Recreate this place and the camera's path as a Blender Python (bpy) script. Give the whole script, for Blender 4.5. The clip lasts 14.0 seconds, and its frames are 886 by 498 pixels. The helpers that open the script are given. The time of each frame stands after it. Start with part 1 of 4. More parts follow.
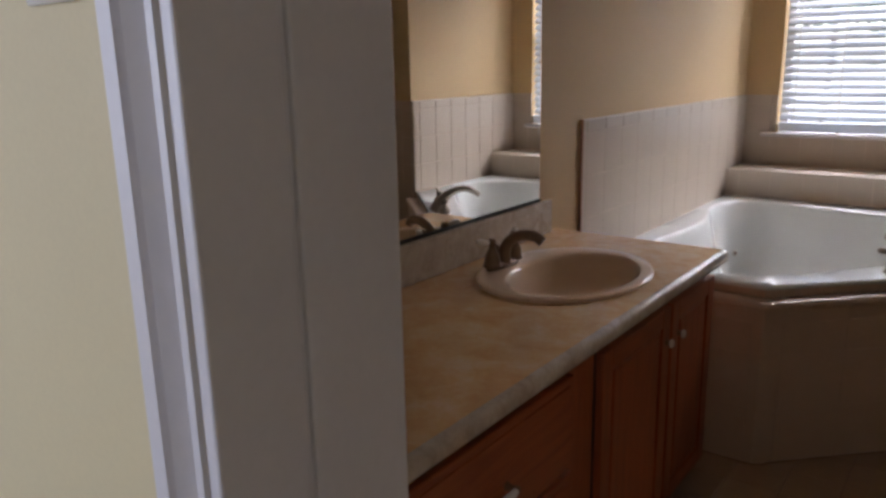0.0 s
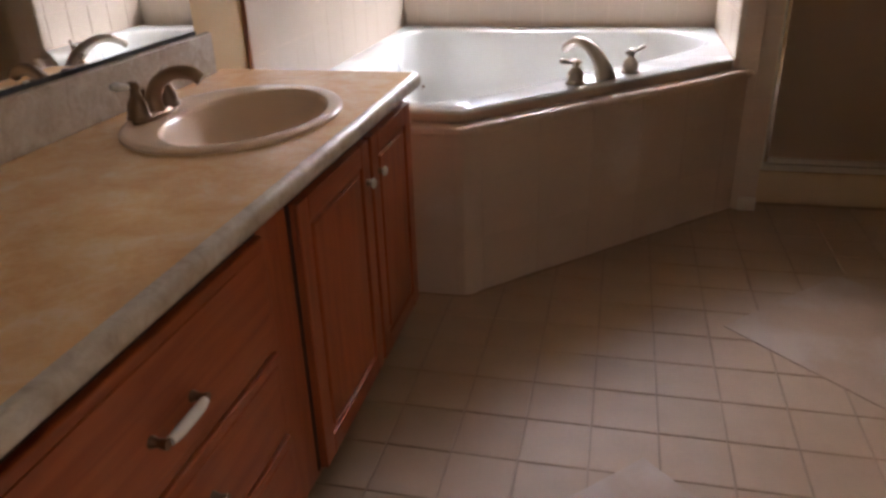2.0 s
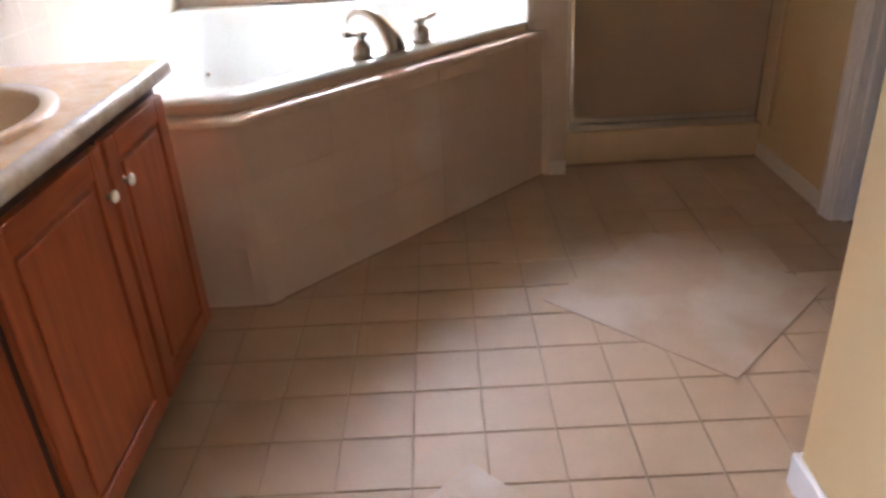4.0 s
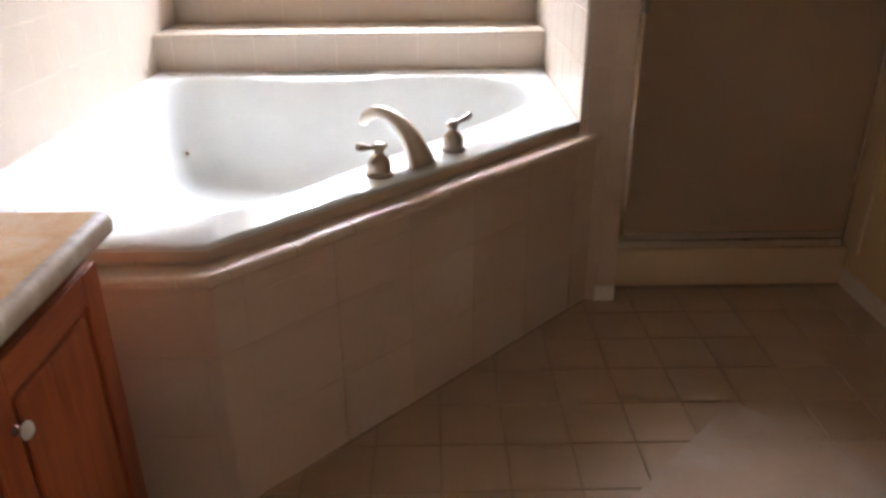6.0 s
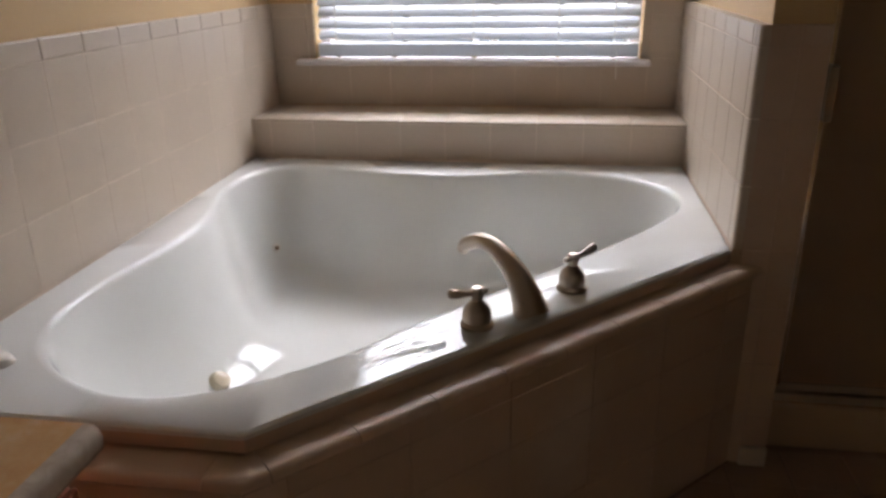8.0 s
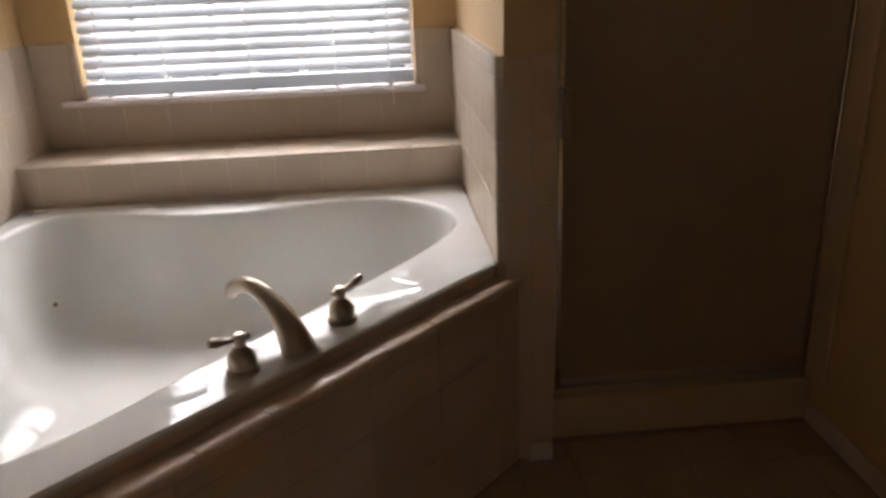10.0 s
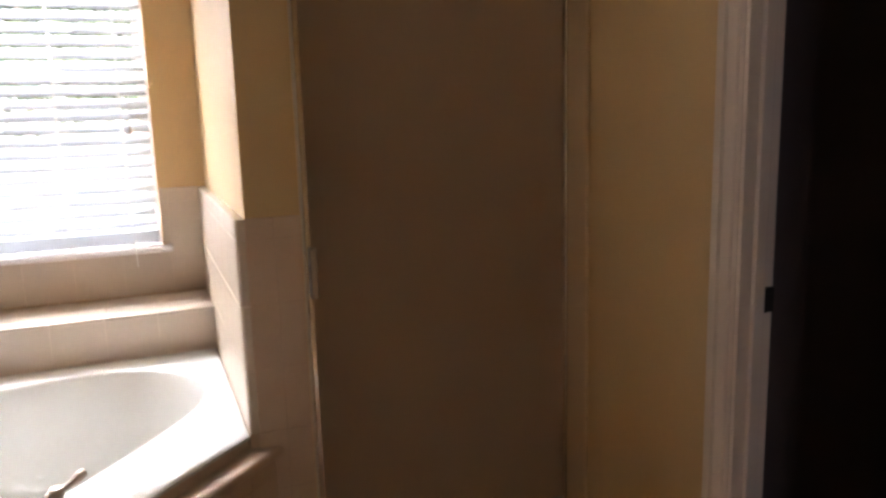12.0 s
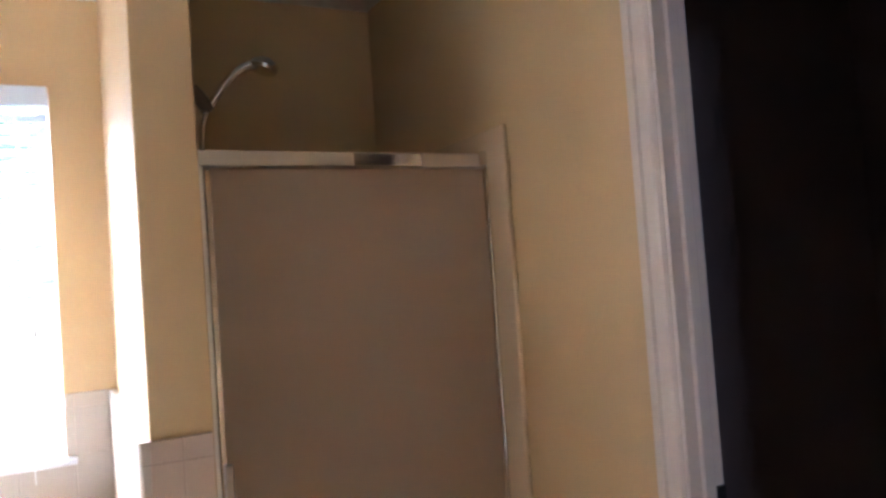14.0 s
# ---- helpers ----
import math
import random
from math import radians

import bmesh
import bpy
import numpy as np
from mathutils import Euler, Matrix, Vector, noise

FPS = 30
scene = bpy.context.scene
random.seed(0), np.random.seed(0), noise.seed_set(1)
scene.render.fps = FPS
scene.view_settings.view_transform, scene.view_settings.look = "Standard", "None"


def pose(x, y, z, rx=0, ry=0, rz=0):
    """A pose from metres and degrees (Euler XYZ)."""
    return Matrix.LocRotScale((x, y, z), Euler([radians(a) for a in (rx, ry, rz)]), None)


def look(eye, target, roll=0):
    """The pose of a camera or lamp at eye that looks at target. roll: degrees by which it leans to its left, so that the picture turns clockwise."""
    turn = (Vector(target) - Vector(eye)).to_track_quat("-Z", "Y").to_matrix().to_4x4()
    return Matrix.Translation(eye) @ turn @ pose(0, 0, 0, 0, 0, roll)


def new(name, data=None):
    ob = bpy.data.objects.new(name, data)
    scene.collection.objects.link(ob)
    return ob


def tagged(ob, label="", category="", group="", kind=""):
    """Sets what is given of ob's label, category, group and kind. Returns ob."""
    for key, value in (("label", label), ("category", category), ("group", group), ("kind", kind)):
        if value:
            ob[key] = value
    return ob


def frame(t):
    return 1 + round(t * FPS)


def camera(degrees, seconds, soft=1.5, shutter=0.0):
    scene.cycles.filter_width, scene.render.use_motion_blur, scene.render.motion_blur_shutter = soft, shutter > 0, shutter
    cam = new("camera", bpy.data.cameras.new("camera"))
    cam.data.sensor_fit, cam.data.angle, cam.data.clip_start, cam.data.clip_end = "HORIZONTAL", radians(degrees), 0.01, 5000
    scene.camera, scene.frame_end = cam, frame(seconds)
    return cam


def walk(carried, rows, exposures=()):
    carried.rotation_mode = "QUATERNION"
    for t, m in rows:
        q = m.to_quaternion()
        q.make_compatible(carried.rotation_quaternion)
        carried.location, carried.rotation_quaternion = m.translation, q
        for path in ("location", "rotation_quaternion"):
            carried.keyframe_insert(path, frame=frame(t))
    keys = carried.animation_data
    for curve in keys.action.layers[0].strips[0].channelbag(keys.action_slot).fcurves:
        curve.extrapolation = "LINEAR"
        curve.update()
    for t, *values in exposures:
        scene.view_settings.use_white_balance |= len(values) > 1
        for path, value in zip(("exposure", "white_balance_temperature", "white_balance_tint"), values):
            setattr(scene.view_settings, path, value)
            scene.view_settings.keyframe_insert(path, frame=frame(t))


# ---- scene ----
cam = camera(61.3, 14.0, soft=3.0)
PATH = [
    (0, (1.315, 1.342, 1.431), (0.139, 2.887, 0.951), -1.2),
    (0.5, (1.182, 1.528, 1.356), (0.279, 3.217, 0.781), -0.7),
    (1, (1.104, 1.576, 1.354), (0.46, 3.335, 0.653), 0.5),
    (1.5, (1.138, 1.615, 1.323), (0.606, 3.373, 0.529), -0.6),
    (2, (1.195, 1.66, 1.274), (0.765, 3.422, 0.431), -1.9),
    (2.5, (1.228, 1.717, 1.237), (0.922, 3.482, 0.349), -2.6),
    (3, (1.272, 1.762, 1.203), (1.079, 3.534, 0.296), -3.1),
    (3.2, (1.296, 1.785, 1.187), (1.141, 3.561, 0.28), -3.4),
    (5.3, (1.294, 2.279, 1.274), (1.38, 4.073, 0.393), -2.0),
    (5.5, (1.264, 2.365, 1.282), (1.331, 4.166, 0.413), -1.5),
    (6, (1.178, 2.59, 1.293), (1.197, 4.405, 0.454), -0.5),
    (6.5, (1.169, 2.782, 1.31), (1.063, 4.611, 0.508), -0.5),
    (7, (1.163, 2.937, 1.324), (0.915, 4.769, 0.561), -0.8),
    (7.2, (1.156, 2.968, 1.341), (0.861, 4.797, 0.589), -1.0),
    (9.3, (1.271, 3.076, 1.371), (1.181, 4.954, 0.69), -1.6),
    (9.5, (1.288, 3.07, 1.378), (1.268, 4.949, 0.694), -1.6),
    (10, (1.361, 3.026, 1.416), (1.495, 4.898, 0.724), -2.3),
    (10.5, (1.368, 3.048, 1.39), (1.716, 4.911, 0.75), -1.7),
    (11, (1.391, 3.025, 1.405), (1.908, 4.87, 0.831), -2.6),
    (11.5, (1.424, 3.04, 1.411), (2.071, 4.878, 0.958), -0.8),
    (12, (1.445, 3.059, 1.444), (2.176, 4.889, 1.103), -1.6),
    (12.5, (1.459, 3.071, 1.468), (2.245, 4.898, 1.256), -2.5),
    (13, (1.475, 3.089, 1.492), (2.309, 4.905, 1.409), -3.2),
    (13.5, (1.481, 3.109, 1.522), (2.368, 4.901, 1.549), -3.7),
    (14, (1.514, 3.137, 1.538), (2.424, 4.917, 1.61), -4.0),
]
EXPOSURES = [(0.0, 1.9, 6250, 20), (0.5, 2.15, 6300, 20), (1.0, 2.42, 6200, 20), (1.5, 2.6, 6150, 20), (2.0, 3.0, 6250, 21), (3.0, 3.7, 5700, 15), (5.5, 4.1, 6100, 18),
             (6.0, 3.45, 6000, 17), (6.5, 2.92, 6150, 18), (7.2, 2.2, 6300, 18), (9.3, 1.7, 6900, 19), (10.0, 1.9, 6950, 19), (11.0, 2.55, 6950, 19), (11.5, 2.9, 6850, 19),
             (12.5, 3.6, 6300, 19), (13.5, 4.2, 5500, 16), (14.0, 4.5, 5150, 15)]
walk(cam, [(t, look(eye, target, roll)) for t, eye, target, roll in PATH], EXPOSURES)

# ---- light ----
world = bpy.data.worlds.new("sky")
scene.world = world
world.use_nodes = True
wn, wl = world.node_tree.nodes, world.node_tree.links
sky = wn.new("ShaderNodeTexSky")
sky.sky_type, sky.sun_disc = "NISHITA", False
sky.sun_elevation, sky.sun_rotation = radians(52), radians(200)
wl.new(sky.outputs["Color"], wn["Background"].inputs["Color"])
wn["Background"].inputs["Strength"].default_value = 0.15

sun = new("sun", bpy.data.lights.new("sun", "SUN"))
sun.data.energy, sun.data.angle, sun.data.color = 2.2, radians(0.5), (1.0, 0.95, 0.86)
sun.matrix_world = look((0, 0, 10), (2.2, 5.8, 0.0))

# sky light that comes down through the bathroom window, and through the bedroom window behind
skylight = new("window_skylight", bpy.data.lights.new("window_skylight", "AREA"))
skylight.data.shape, skylight.data.size, skylight.data.size_y = "RECTANGLE", 7.0, 6.0
skylight.data.energy, skylight.data.color = 620.0, (0.95, 0.98, 1.0)
skylight.matrix_world = look((0.85, 9.2, 5.3), (0.85, 6.1, 1.7))
bedlight = new("bedroom_skylight", bpy.data.lights.new("bedroom_skylight", "AREA"))
bedlight.data.shape, bedlight.data.size, bedlight.data.size_y = "RECTANGLE", 1.3, 1.2
bedlight.data.energy, bedlight.data.color = 15.5, (0.64, 0.77, 1.0)
bedlight.matrix_world = look((-1.52, -0.95, 1.55), (0.4, 1.67, 1.2))


# ---- materials ----
def nodes_of(name):
    m = bpy.data.materials.new(name)
    m.use_nodes = True
    return m, m.node_tree.nodes, m.node_tree.links, m.node_tree.nodes["Principled BSDF"]


def surface(name, base, rough=0.6, vary=0.12, scale=3.0, grain=60.0, bump=0.05, metal=0.0, spec=0.5, per_piece=0.0,
            stain=None, stain_at=0.62, stain_scale=0.8, coat=0.0, stretch=(1, 1, 1), haze=None):
    """Paint, tile, plastic or metal: base colour with broad and fine variation, fine relief, and an optional stain colour."""
    m, n, l, b = nodes_of(name)
    tc = n.new("ShaderNodeTexCoord")
    mp = n.new("ShaderNodeMapping")
    mp.inputs["Scale"].default_value = stretch
    l.new(tc.outputs["Object"], mp.inputs["Vector"])
    broad = n.new("ShaderNodeTexNoise")
    broad.inputs["Scale"].default_value, broad.inputs["Detail"].default_value = scale, 5
    fine = n.new("ShaderNodeTexNoise")
    fine.inputs["Scale"].default_value, fine.inputs["Detail"].default_value = grain, 3
    for t in (broad, fine):
        l.new(mp.outputs["Vector"], t.inputs["Vector"])
    add = n.new("ShaderNodeMath")
    add.operation = "MULTIPLY_ADD"
    add.inputs[1].default_value = 0.45
    l.new(fine.outputs["Fac"], add.inputs[0])
    l.new(broad.outputs["Fac"], add.inputs[2])
    span = n.new("ShaderNodeMapRange")
    span.inputs["From Min"].default_value, span.inputs["From Max"].default_value = 0.45, 1.0
    span.inputs["To Min"].default_value, span.inputs["To Max"].default_value = 1 - vary, 1 + vary
    l.new(add.outputs[0], span.inputs["Value"])
    value = span.outputs["Result"]
    if per_piece:
        info = n.new("ShaderNodeObjectInfo")
        pr = n.new("ShaderNodeMapRange")
        pr.inputs["To Min"].default_value, pr.inputs["To Max"].default_value = 1 - per_piece, 1 + per_piece
        l.new(info.outputs["Random"], pr.inputs["Value"])
        mul = n.new("ShaderNodeMath")
        mul.operation = "MULTIPLY"
        l.new(value, mul.inputs[0])
        l.new(pr.outputs["Result"], mul.inputs[1])
        value = mul.outputs[0]
    hsv = n.new("ShaderNodeHueSaturation")
    hsv.inputs["Color"].default_value = (*base, 1)
    l.new(value, hsv.inputs["Value"])
    colour = hsv.outputs["Color"]
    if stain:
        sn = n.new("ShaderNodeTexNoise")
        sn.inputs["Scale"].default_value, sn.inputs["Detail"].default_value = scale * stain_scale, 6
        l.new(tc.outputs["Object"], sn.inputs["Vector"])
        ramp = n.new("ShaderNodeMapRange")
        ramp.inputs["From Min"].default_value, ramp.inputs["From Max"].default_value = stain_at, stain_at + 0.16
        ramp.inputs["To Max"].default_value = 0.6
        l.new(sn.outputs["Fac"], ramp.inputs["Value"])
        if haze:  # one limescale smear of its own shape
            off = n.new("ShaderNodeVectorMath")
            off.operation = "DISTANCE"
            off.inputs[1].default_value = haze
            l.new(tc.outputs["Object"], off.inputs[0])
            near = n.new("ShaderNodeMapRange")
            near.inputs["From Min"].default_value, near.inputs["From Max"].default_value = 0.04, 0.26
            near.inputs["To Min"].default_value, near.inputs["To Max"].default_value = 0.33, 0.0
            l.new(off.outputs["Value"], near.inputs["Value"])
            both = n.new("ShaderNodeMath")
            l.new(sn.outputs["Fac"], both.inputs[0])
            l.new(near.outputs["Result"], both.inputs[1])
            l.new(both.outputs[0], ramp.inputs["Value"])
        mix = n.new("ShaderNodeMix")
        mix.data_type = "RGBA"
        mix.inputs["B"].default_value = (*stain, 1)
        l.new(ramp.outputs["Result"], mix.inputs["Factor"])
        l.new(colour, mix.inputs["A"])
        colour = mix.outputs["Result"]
    l.new(colour, b.inputs["Base Color"])
    rr = n.new("ShaderNodeMapRange")
    rr.inputs["From Min"].default_value, rr.inputs["From Max"].default_value = 0.3, 0.7
    rr.inputs["To Min"].default_value, rr.inputs["To Max"].default_value = max(rough - 0.025, 0.02), min(rough + 0.025, 1)
    l.new(broad.outputs["Fac"], rr.inputs["Value"])
    l.new(rr.outputs["Result"], b.inputs["Roughness"])
    b.inputs["Metallic"].default_value = metal
    b.inputs["Specular IOR Level"].default_value = spec
    b.inputs["Coat Weight"].default_value = coat
    if bump:
        bp = n.new("ShaderNodeBump")
        bp.inputs["Strength"].default_value, bp.inputs["Distance"].default_value = bump, 0.004
        l.new(fine.outputs["Fac"], bp.inputs["Height"])
        l.new(bp.outputs["Normal"], b.inputs["Normal"])
    return m


def wood(name, dark, light, along="Z"):
    m, n, l, b = nodes_of(name)
    tc = n.new("ShaderNodeTexCoord")
    mp = n.new("ShaderNodeMapping")
    mp.inputs["Scale"].default_value = {"Z": (26, 26, 2.2), "Y": (26, 2.2, 26)}[along]
    l.new(tc.outputs["Object"], mp.inputs["Vector"])
    g = n.new("ShaderNodeTexNoise")
    g.inputs["Scale"].default_value, g.inputs["Detail"].default_value, g.inputs["Distortion"].default_value = 1.6, 8, 0.7
    l.new(mp.outputs["Vector"], g.inputs["Vector"])
    big = n.new("ShaderNodeTexNoise")
    big.inputs["Scale"].default_value, big.inputs["Detail"].default_value = 4.0, 3
    l.new(tc.outputs["Object"], big.inputs["Vector"])
    s = n.new("ShaderNodeMath")
    s.operation = "MULTIPLY_ADD"
    s.inputs[1].default_value = 0.35
    l.new(big.outputs["Fac"], s.inputs[0])
    l.new(g.outputs["Fac"], s.inputs[2])
    r = n.new("ShaderNodeValToRGB")
    r.color_ramp.elements[0].position, r.color_ramp.elements[0].color = 0.45, (*dark, 1)
    r.color_ramp.elements[1].position, r.color_ramp.elements[1].color = 0.95, (*light, 1)
    l.new(s.outputs[0], r.inputs["Fac"])
    l.new(r.outputs["Color"], b.inputs["Base Color"])
    b.inputs["Roughness"].default_value = 0.38
    bp = n.new("ShaderNodeBump")
    bp.inputs["Strength"].default_value, bp.inputs["Distance"].default_value = 0.12, 0.002
    l.new(g.outputs["Fac"], bp.inputs["Height"])
    l.new(bp.outputs["Normal"], b.inputs["Normal"])
    return m


def marbled(name, tones, rough=0.3):
    """Laminate with a printed marble of soft veins."""
    m, n, l, b = nodes_of(name)
    tc = n.new("ShaderNodeTexCoord")
    a = n.new("ShaderNodeTexNoise")
    a.inputs["Scale"].default_value, a.inputs["Detail"].default_value, a.inputs["Distortion"].default_value = 11.0, 8, 0.9
    f = n.new("ShaderNodeTexNoise")
    f.inputs["Scale"].default_value, f.inputs["Detail"].default_value, f.inputs["Distortion"].default_value = 38.0, 6, 1.6
    for t in (a, f):
        l.new(tc.outputs["Object"], t.inputs["Vector"])
    s = n.new("ShaderNodeMath")
    s.operation = "MULTIPLY_ADD"
    s.inputs[1].default_value = 0.5
    l.new(f.outputs["Fac"], s.inputs[0])
    l.new(a.outputs["Fac"], s.inputs[2])
    r = n.new("ShaderNodeValToRGB")
    e = r.color_ramp.elements
    e[0].position, e[0].color = 0.52, (*tones[0], 1)
    e[1].position, e[1].color = 0.98, (*tones[2], 1)
    mid = e.new(0.74)
    mid.color = (*tones[1], 1)
    l.new(s.outputs[0], r.inputs["Fac"])
    l.new(r.outputs["Color"], b.inputs["Base Color"])
    b.inputs["Roughness"].default_value = rough
    bp = n.new("ShaderNodeBump")
    bp.inputs["Strength"].default_value, bp.inputs["Distance"].default_value = 0.04, 0.002
    l.new(f.outputs["Fac"], bp.inputs["Height"])
    l.new(bp.outputs["Normal"], b.inputs["Normal"])
    return m


def gloss_white(name, base, rough, wave):
    """Moulded acrylic: even colour, glossy, with the slow waves of a moulded sheet."""
    m, n, l, b = nodes_of(name)
    tc = n.new("ShaderNodeTexCoord")
    w = n.new("ShaderNodeTexNoise")
    w.inputs["Scale"].default_value, w.inputs["Detail"].default_value = 7.0, 2
    l.new(tc.outputs["Object"], w.inputs["Vector"])
    hsv = n.new("ShaderNodeHueSaturation")
    hsv.inputs["Color"].default_value = (*base, 1)
    v = n.new("ShaderNodeMapRange")
    v.inputs["To Min"].default_value, v.inputs["To Max"].default_value = 0.95, 1.04
    l.new(w.outputs["Fac"], v.inputs["Value"])
    l.new(v.outputs["Result"], hsv.inputs["Value"])
    l.new(hsv.outputs["Color"], b.inputs["Base Color"])
    b.inputs["Roughness"].default_value = rough
    bp = n.new("ShaderNodeBump")
    bp.inputs["Strength"].default_value, bp.inputs["Distance"].default_value = wave, 0.02
    l.new(w.outputs["Fac"], bp.inputs["Height"])
    l.new(bp.outputs["Normal"], b.inputs["Normal"])
    return m


def clear(name, colour, rough, ior=1.45, weight=1.0):
    m, n, l, b = nodes_of(name)
    b.inputs["Base Color"].default_value = (*colour, 1)
    b.inputs["Roughness"].default_value = rough
    b.inputs["Transmission Weight"].default_value = weight
    b.inputs["IOR"].default_value = ior
    return m


def let_light_through(m, colour, share):
    """Thin plastic: part of the light that falls on one side leaves by the other."""
    n, l = m.node_tree.nodes, m.node_tree.links
    tr = n.new("ShaderNodeBsdfTranslucent")
    tr.inputs["Color"].default_value = (*colour, 1)
    mix = n.new("ShaderNodeMixShader")
    mix.inputs["Fac"].default_value = share
    l.new(n["Principled BSDF"].outputs["BSDF"], mix.inputs[1])
    l.new(tr.outputs["BSDF"], mix.inputs[2])
    l.new(mix.outputs["Shader"], n["Material Output"].inputs["Surface"])
    return m


PAINT = surface("tan_wall_paint", (0.65, 0.452, 0.232), 0.62, 0.05, 1.4, 180, 0.10)
# wall colour of the unlit room: its lack of light is put into the paint
DARKROOM = surface("painted_in_darkness", (0.12, 0.085, 0.078), 0.7, 0.1, 2.0, 120, 0.1)
PAINT_BED = surface("beige_wall_paint", (0.69, 0.58, 0.34), 0.65, 0.05, 1.4, 180, 0.10)
CEIL = surface("ceiling_paint", (0.85, 0.81, 0.73), 0.8, 0.04, 2.0, 140, 0.25)
TRIM = surface("white_trim_paint", (0.72, 0.68, 0.68), 0.40, 0.05, 4.0, 90, 0.04)
TRIM_OLD = surface("cream_trim_paint", (0.70, 0.60, 0.51), 0.42, 0.06, 4.0, 90, 0.04)
TILE = surface("beige_wall_tile", (0.57, 0.475, 0.38), 0.30, 0.035, 5.0, 70, 0.008, per_piece=0.02)
APRON_TILE = surface("taupe_apron_tile", (0.60, 0.445, 0.333), 0.34, 0.05, 3.0, 70, 0.02, per_piece=0.012,
                     stain=(0.70, 0.60, 0.52), stain_at=0.55, haze=(1.23, 4.46, 0.36))
FLOOR_TILE = surface("floor_tile", (0.42, 0.283, 0.182), 0.52, 0.06, 8.0, 80, 0.04, per_piece=0.03)
GROUT = surface("grout", (0.64, 0.54, 0.44), 0.85, 0.15, 12.0, 160, 0.3)
FLOOR_GROUT = surface("floor_grout", (0.345, 0.235, 0.16), 0.85, 0.2, 5.0, 160, 0.3)
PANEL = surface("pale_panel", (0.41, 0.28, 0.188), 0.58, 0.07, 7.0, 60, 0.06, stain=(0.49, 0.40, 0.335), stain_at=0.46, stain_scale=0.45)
APRON_GROUT = surface("apron_grout", (0.55, 0.405, 0.30), 0.8, 0.08, 12.0, 160, 0.2)
STUB_GROUT = surface("wall_end_grout", (0.55, 0.41, 0.31), 0.8, 0.08, 12.0, 160, 0.2)
CAULK = surface("old_caulk", (0.30, 0.19, 0.12), 0.7, 0.25, 14.0, 90, 0.2)
CARPET = surface("carpet", (0.36, 0.30, 0.24), 0.95, 0.15, 6.0, 300, 0.6)
COUNTER = marbled("marbled_laminate", ((0.70, 0.385, 0.165), (0.76, 0.46, 0.22), (0.79, 0.55, 0.32)), 0.22)
# counter laminate again, paler: reflected light on upright faces put into the colour
COUNTER_SHEEN = marbled("laminate_painted_sheen", ((0.46, 0.36, 0.265), (0.58, 0.48, 0.375), (0.70, 0.62, 0.52)), 0.25)
CHERRY = wood("cherry_wood", (0.26, 0.054, 0.0145), (0.42, 0.110, 0.031), "Z")
CHERRY_H = wood("cherry_wood_level", (0.26, 0.054, 0.0145), (0.42, 0.110, 0.031), "Y")
# near-black that paints in the shade of the cabinet gaps; toe kick shares it
SHADOW_LINE = surface("cabinet_shadow_line", (0.05, 0.015, 0.008), 0.7, 0.2, 9.0, 60, 0.1)
ALMOND = gloss_white("almond_porcelain", (0.85, 0.615, 0.43), 0.14, 0.02)
ACRYLIC = gloss_white("white_acrylic", (0.72, 0.725, 0.70), 0.014, 0.05)
STALL = gloss_white("cream_fibreglass", (0.64, 0.465, 0.29), 0.24, 0.05)
CERAMIC = gloss_white("white_ceramic", (0.78, 0.74, 0.68), 0.12, 0.0)
CREAM = gloss_white("cream_plastic", (0.70, 0.60, 0.45), 0.25, 0.0)
NICKEL = surface("brushed_nickel", (0.42, 0.36, 0.30), 0.30, 0.06, 8.0, 200, 0.03, metal=1.0)
BRONZE = surface("aged_nickel", (0.25, 0.17, 0.12), 0.30, 0.10, 8.0, 200, 0.03, metal=1.0)
CHROME = surface("chrome", (0.72, 0.70, 0.68), 0.12, 0.03, 6.0, 150, 0.0, metal=1.0)
ALU = surface("satin_aluminium", (0.66, 0.60, 0.52), 0.36, 0.03, 2.0, 220, 0.02, metal=1.0)
DARK = surface("dark_steel", (0.05, 0.045, 0.04), 0.5, 0.2, 9.0, 90, 0.05, metal=0.6)
MIRROR = clear("mirror_silver", (0.86, 0.87, 0.86), 0.012, 1.45, 0.0)
MIRROR.node_tree.nodes["Principled BSDF"].inputs["Metallic"].default_value = 1.0
PANE = clear("window_glass", (1, 1, 1), 0.0)
OBSCURE = clear("obscure_bronze_glass", (0.58, 0.422, 0.288), 0.50, 1.45, 0.2)
SLAT = surface("blind_slat", (0.67, 0.71, 0.755), 0.35, 0.03, 6.0, 120, 0.02)
let_light_through(SLAT, (0.70, 0.74, 0.78), 0.18)
let_light_through(OBSCURE, (0.72, 0.55, 0.40), 0.25)
EDGE = surface("red_brown_tile_edge", (0.30, 0.14, 0.075), 0.6, 0.15, 9.0, 90, 0.1)
CORD = surface("white_cord", (0.75, 0.74, 0.70), 0.8, 0.05, 30, 300, 0.1)
let_light_through(CORD, (0.92, 0.92, 0.90), 0.6)
GRASS = surface("dry_pale_yard", (0.42, 0.40, 0.33), 0.9, 0.15, 0.8, 20, 0.6)
PATIO = surface("pale_concrete", (0.42, 0.41, 0.38), 0.85, 0.12, 1.2, 60, 0.3)
LEAF = surface("leaf", (0.10, 0.145, 0.055), 0.55, 0.35, 0.8, 20, 0.0)
BARK = surface("bark", (0.42, 0.38, 0.32), 0.9, 0.3, 5.0, 40, 0.6)


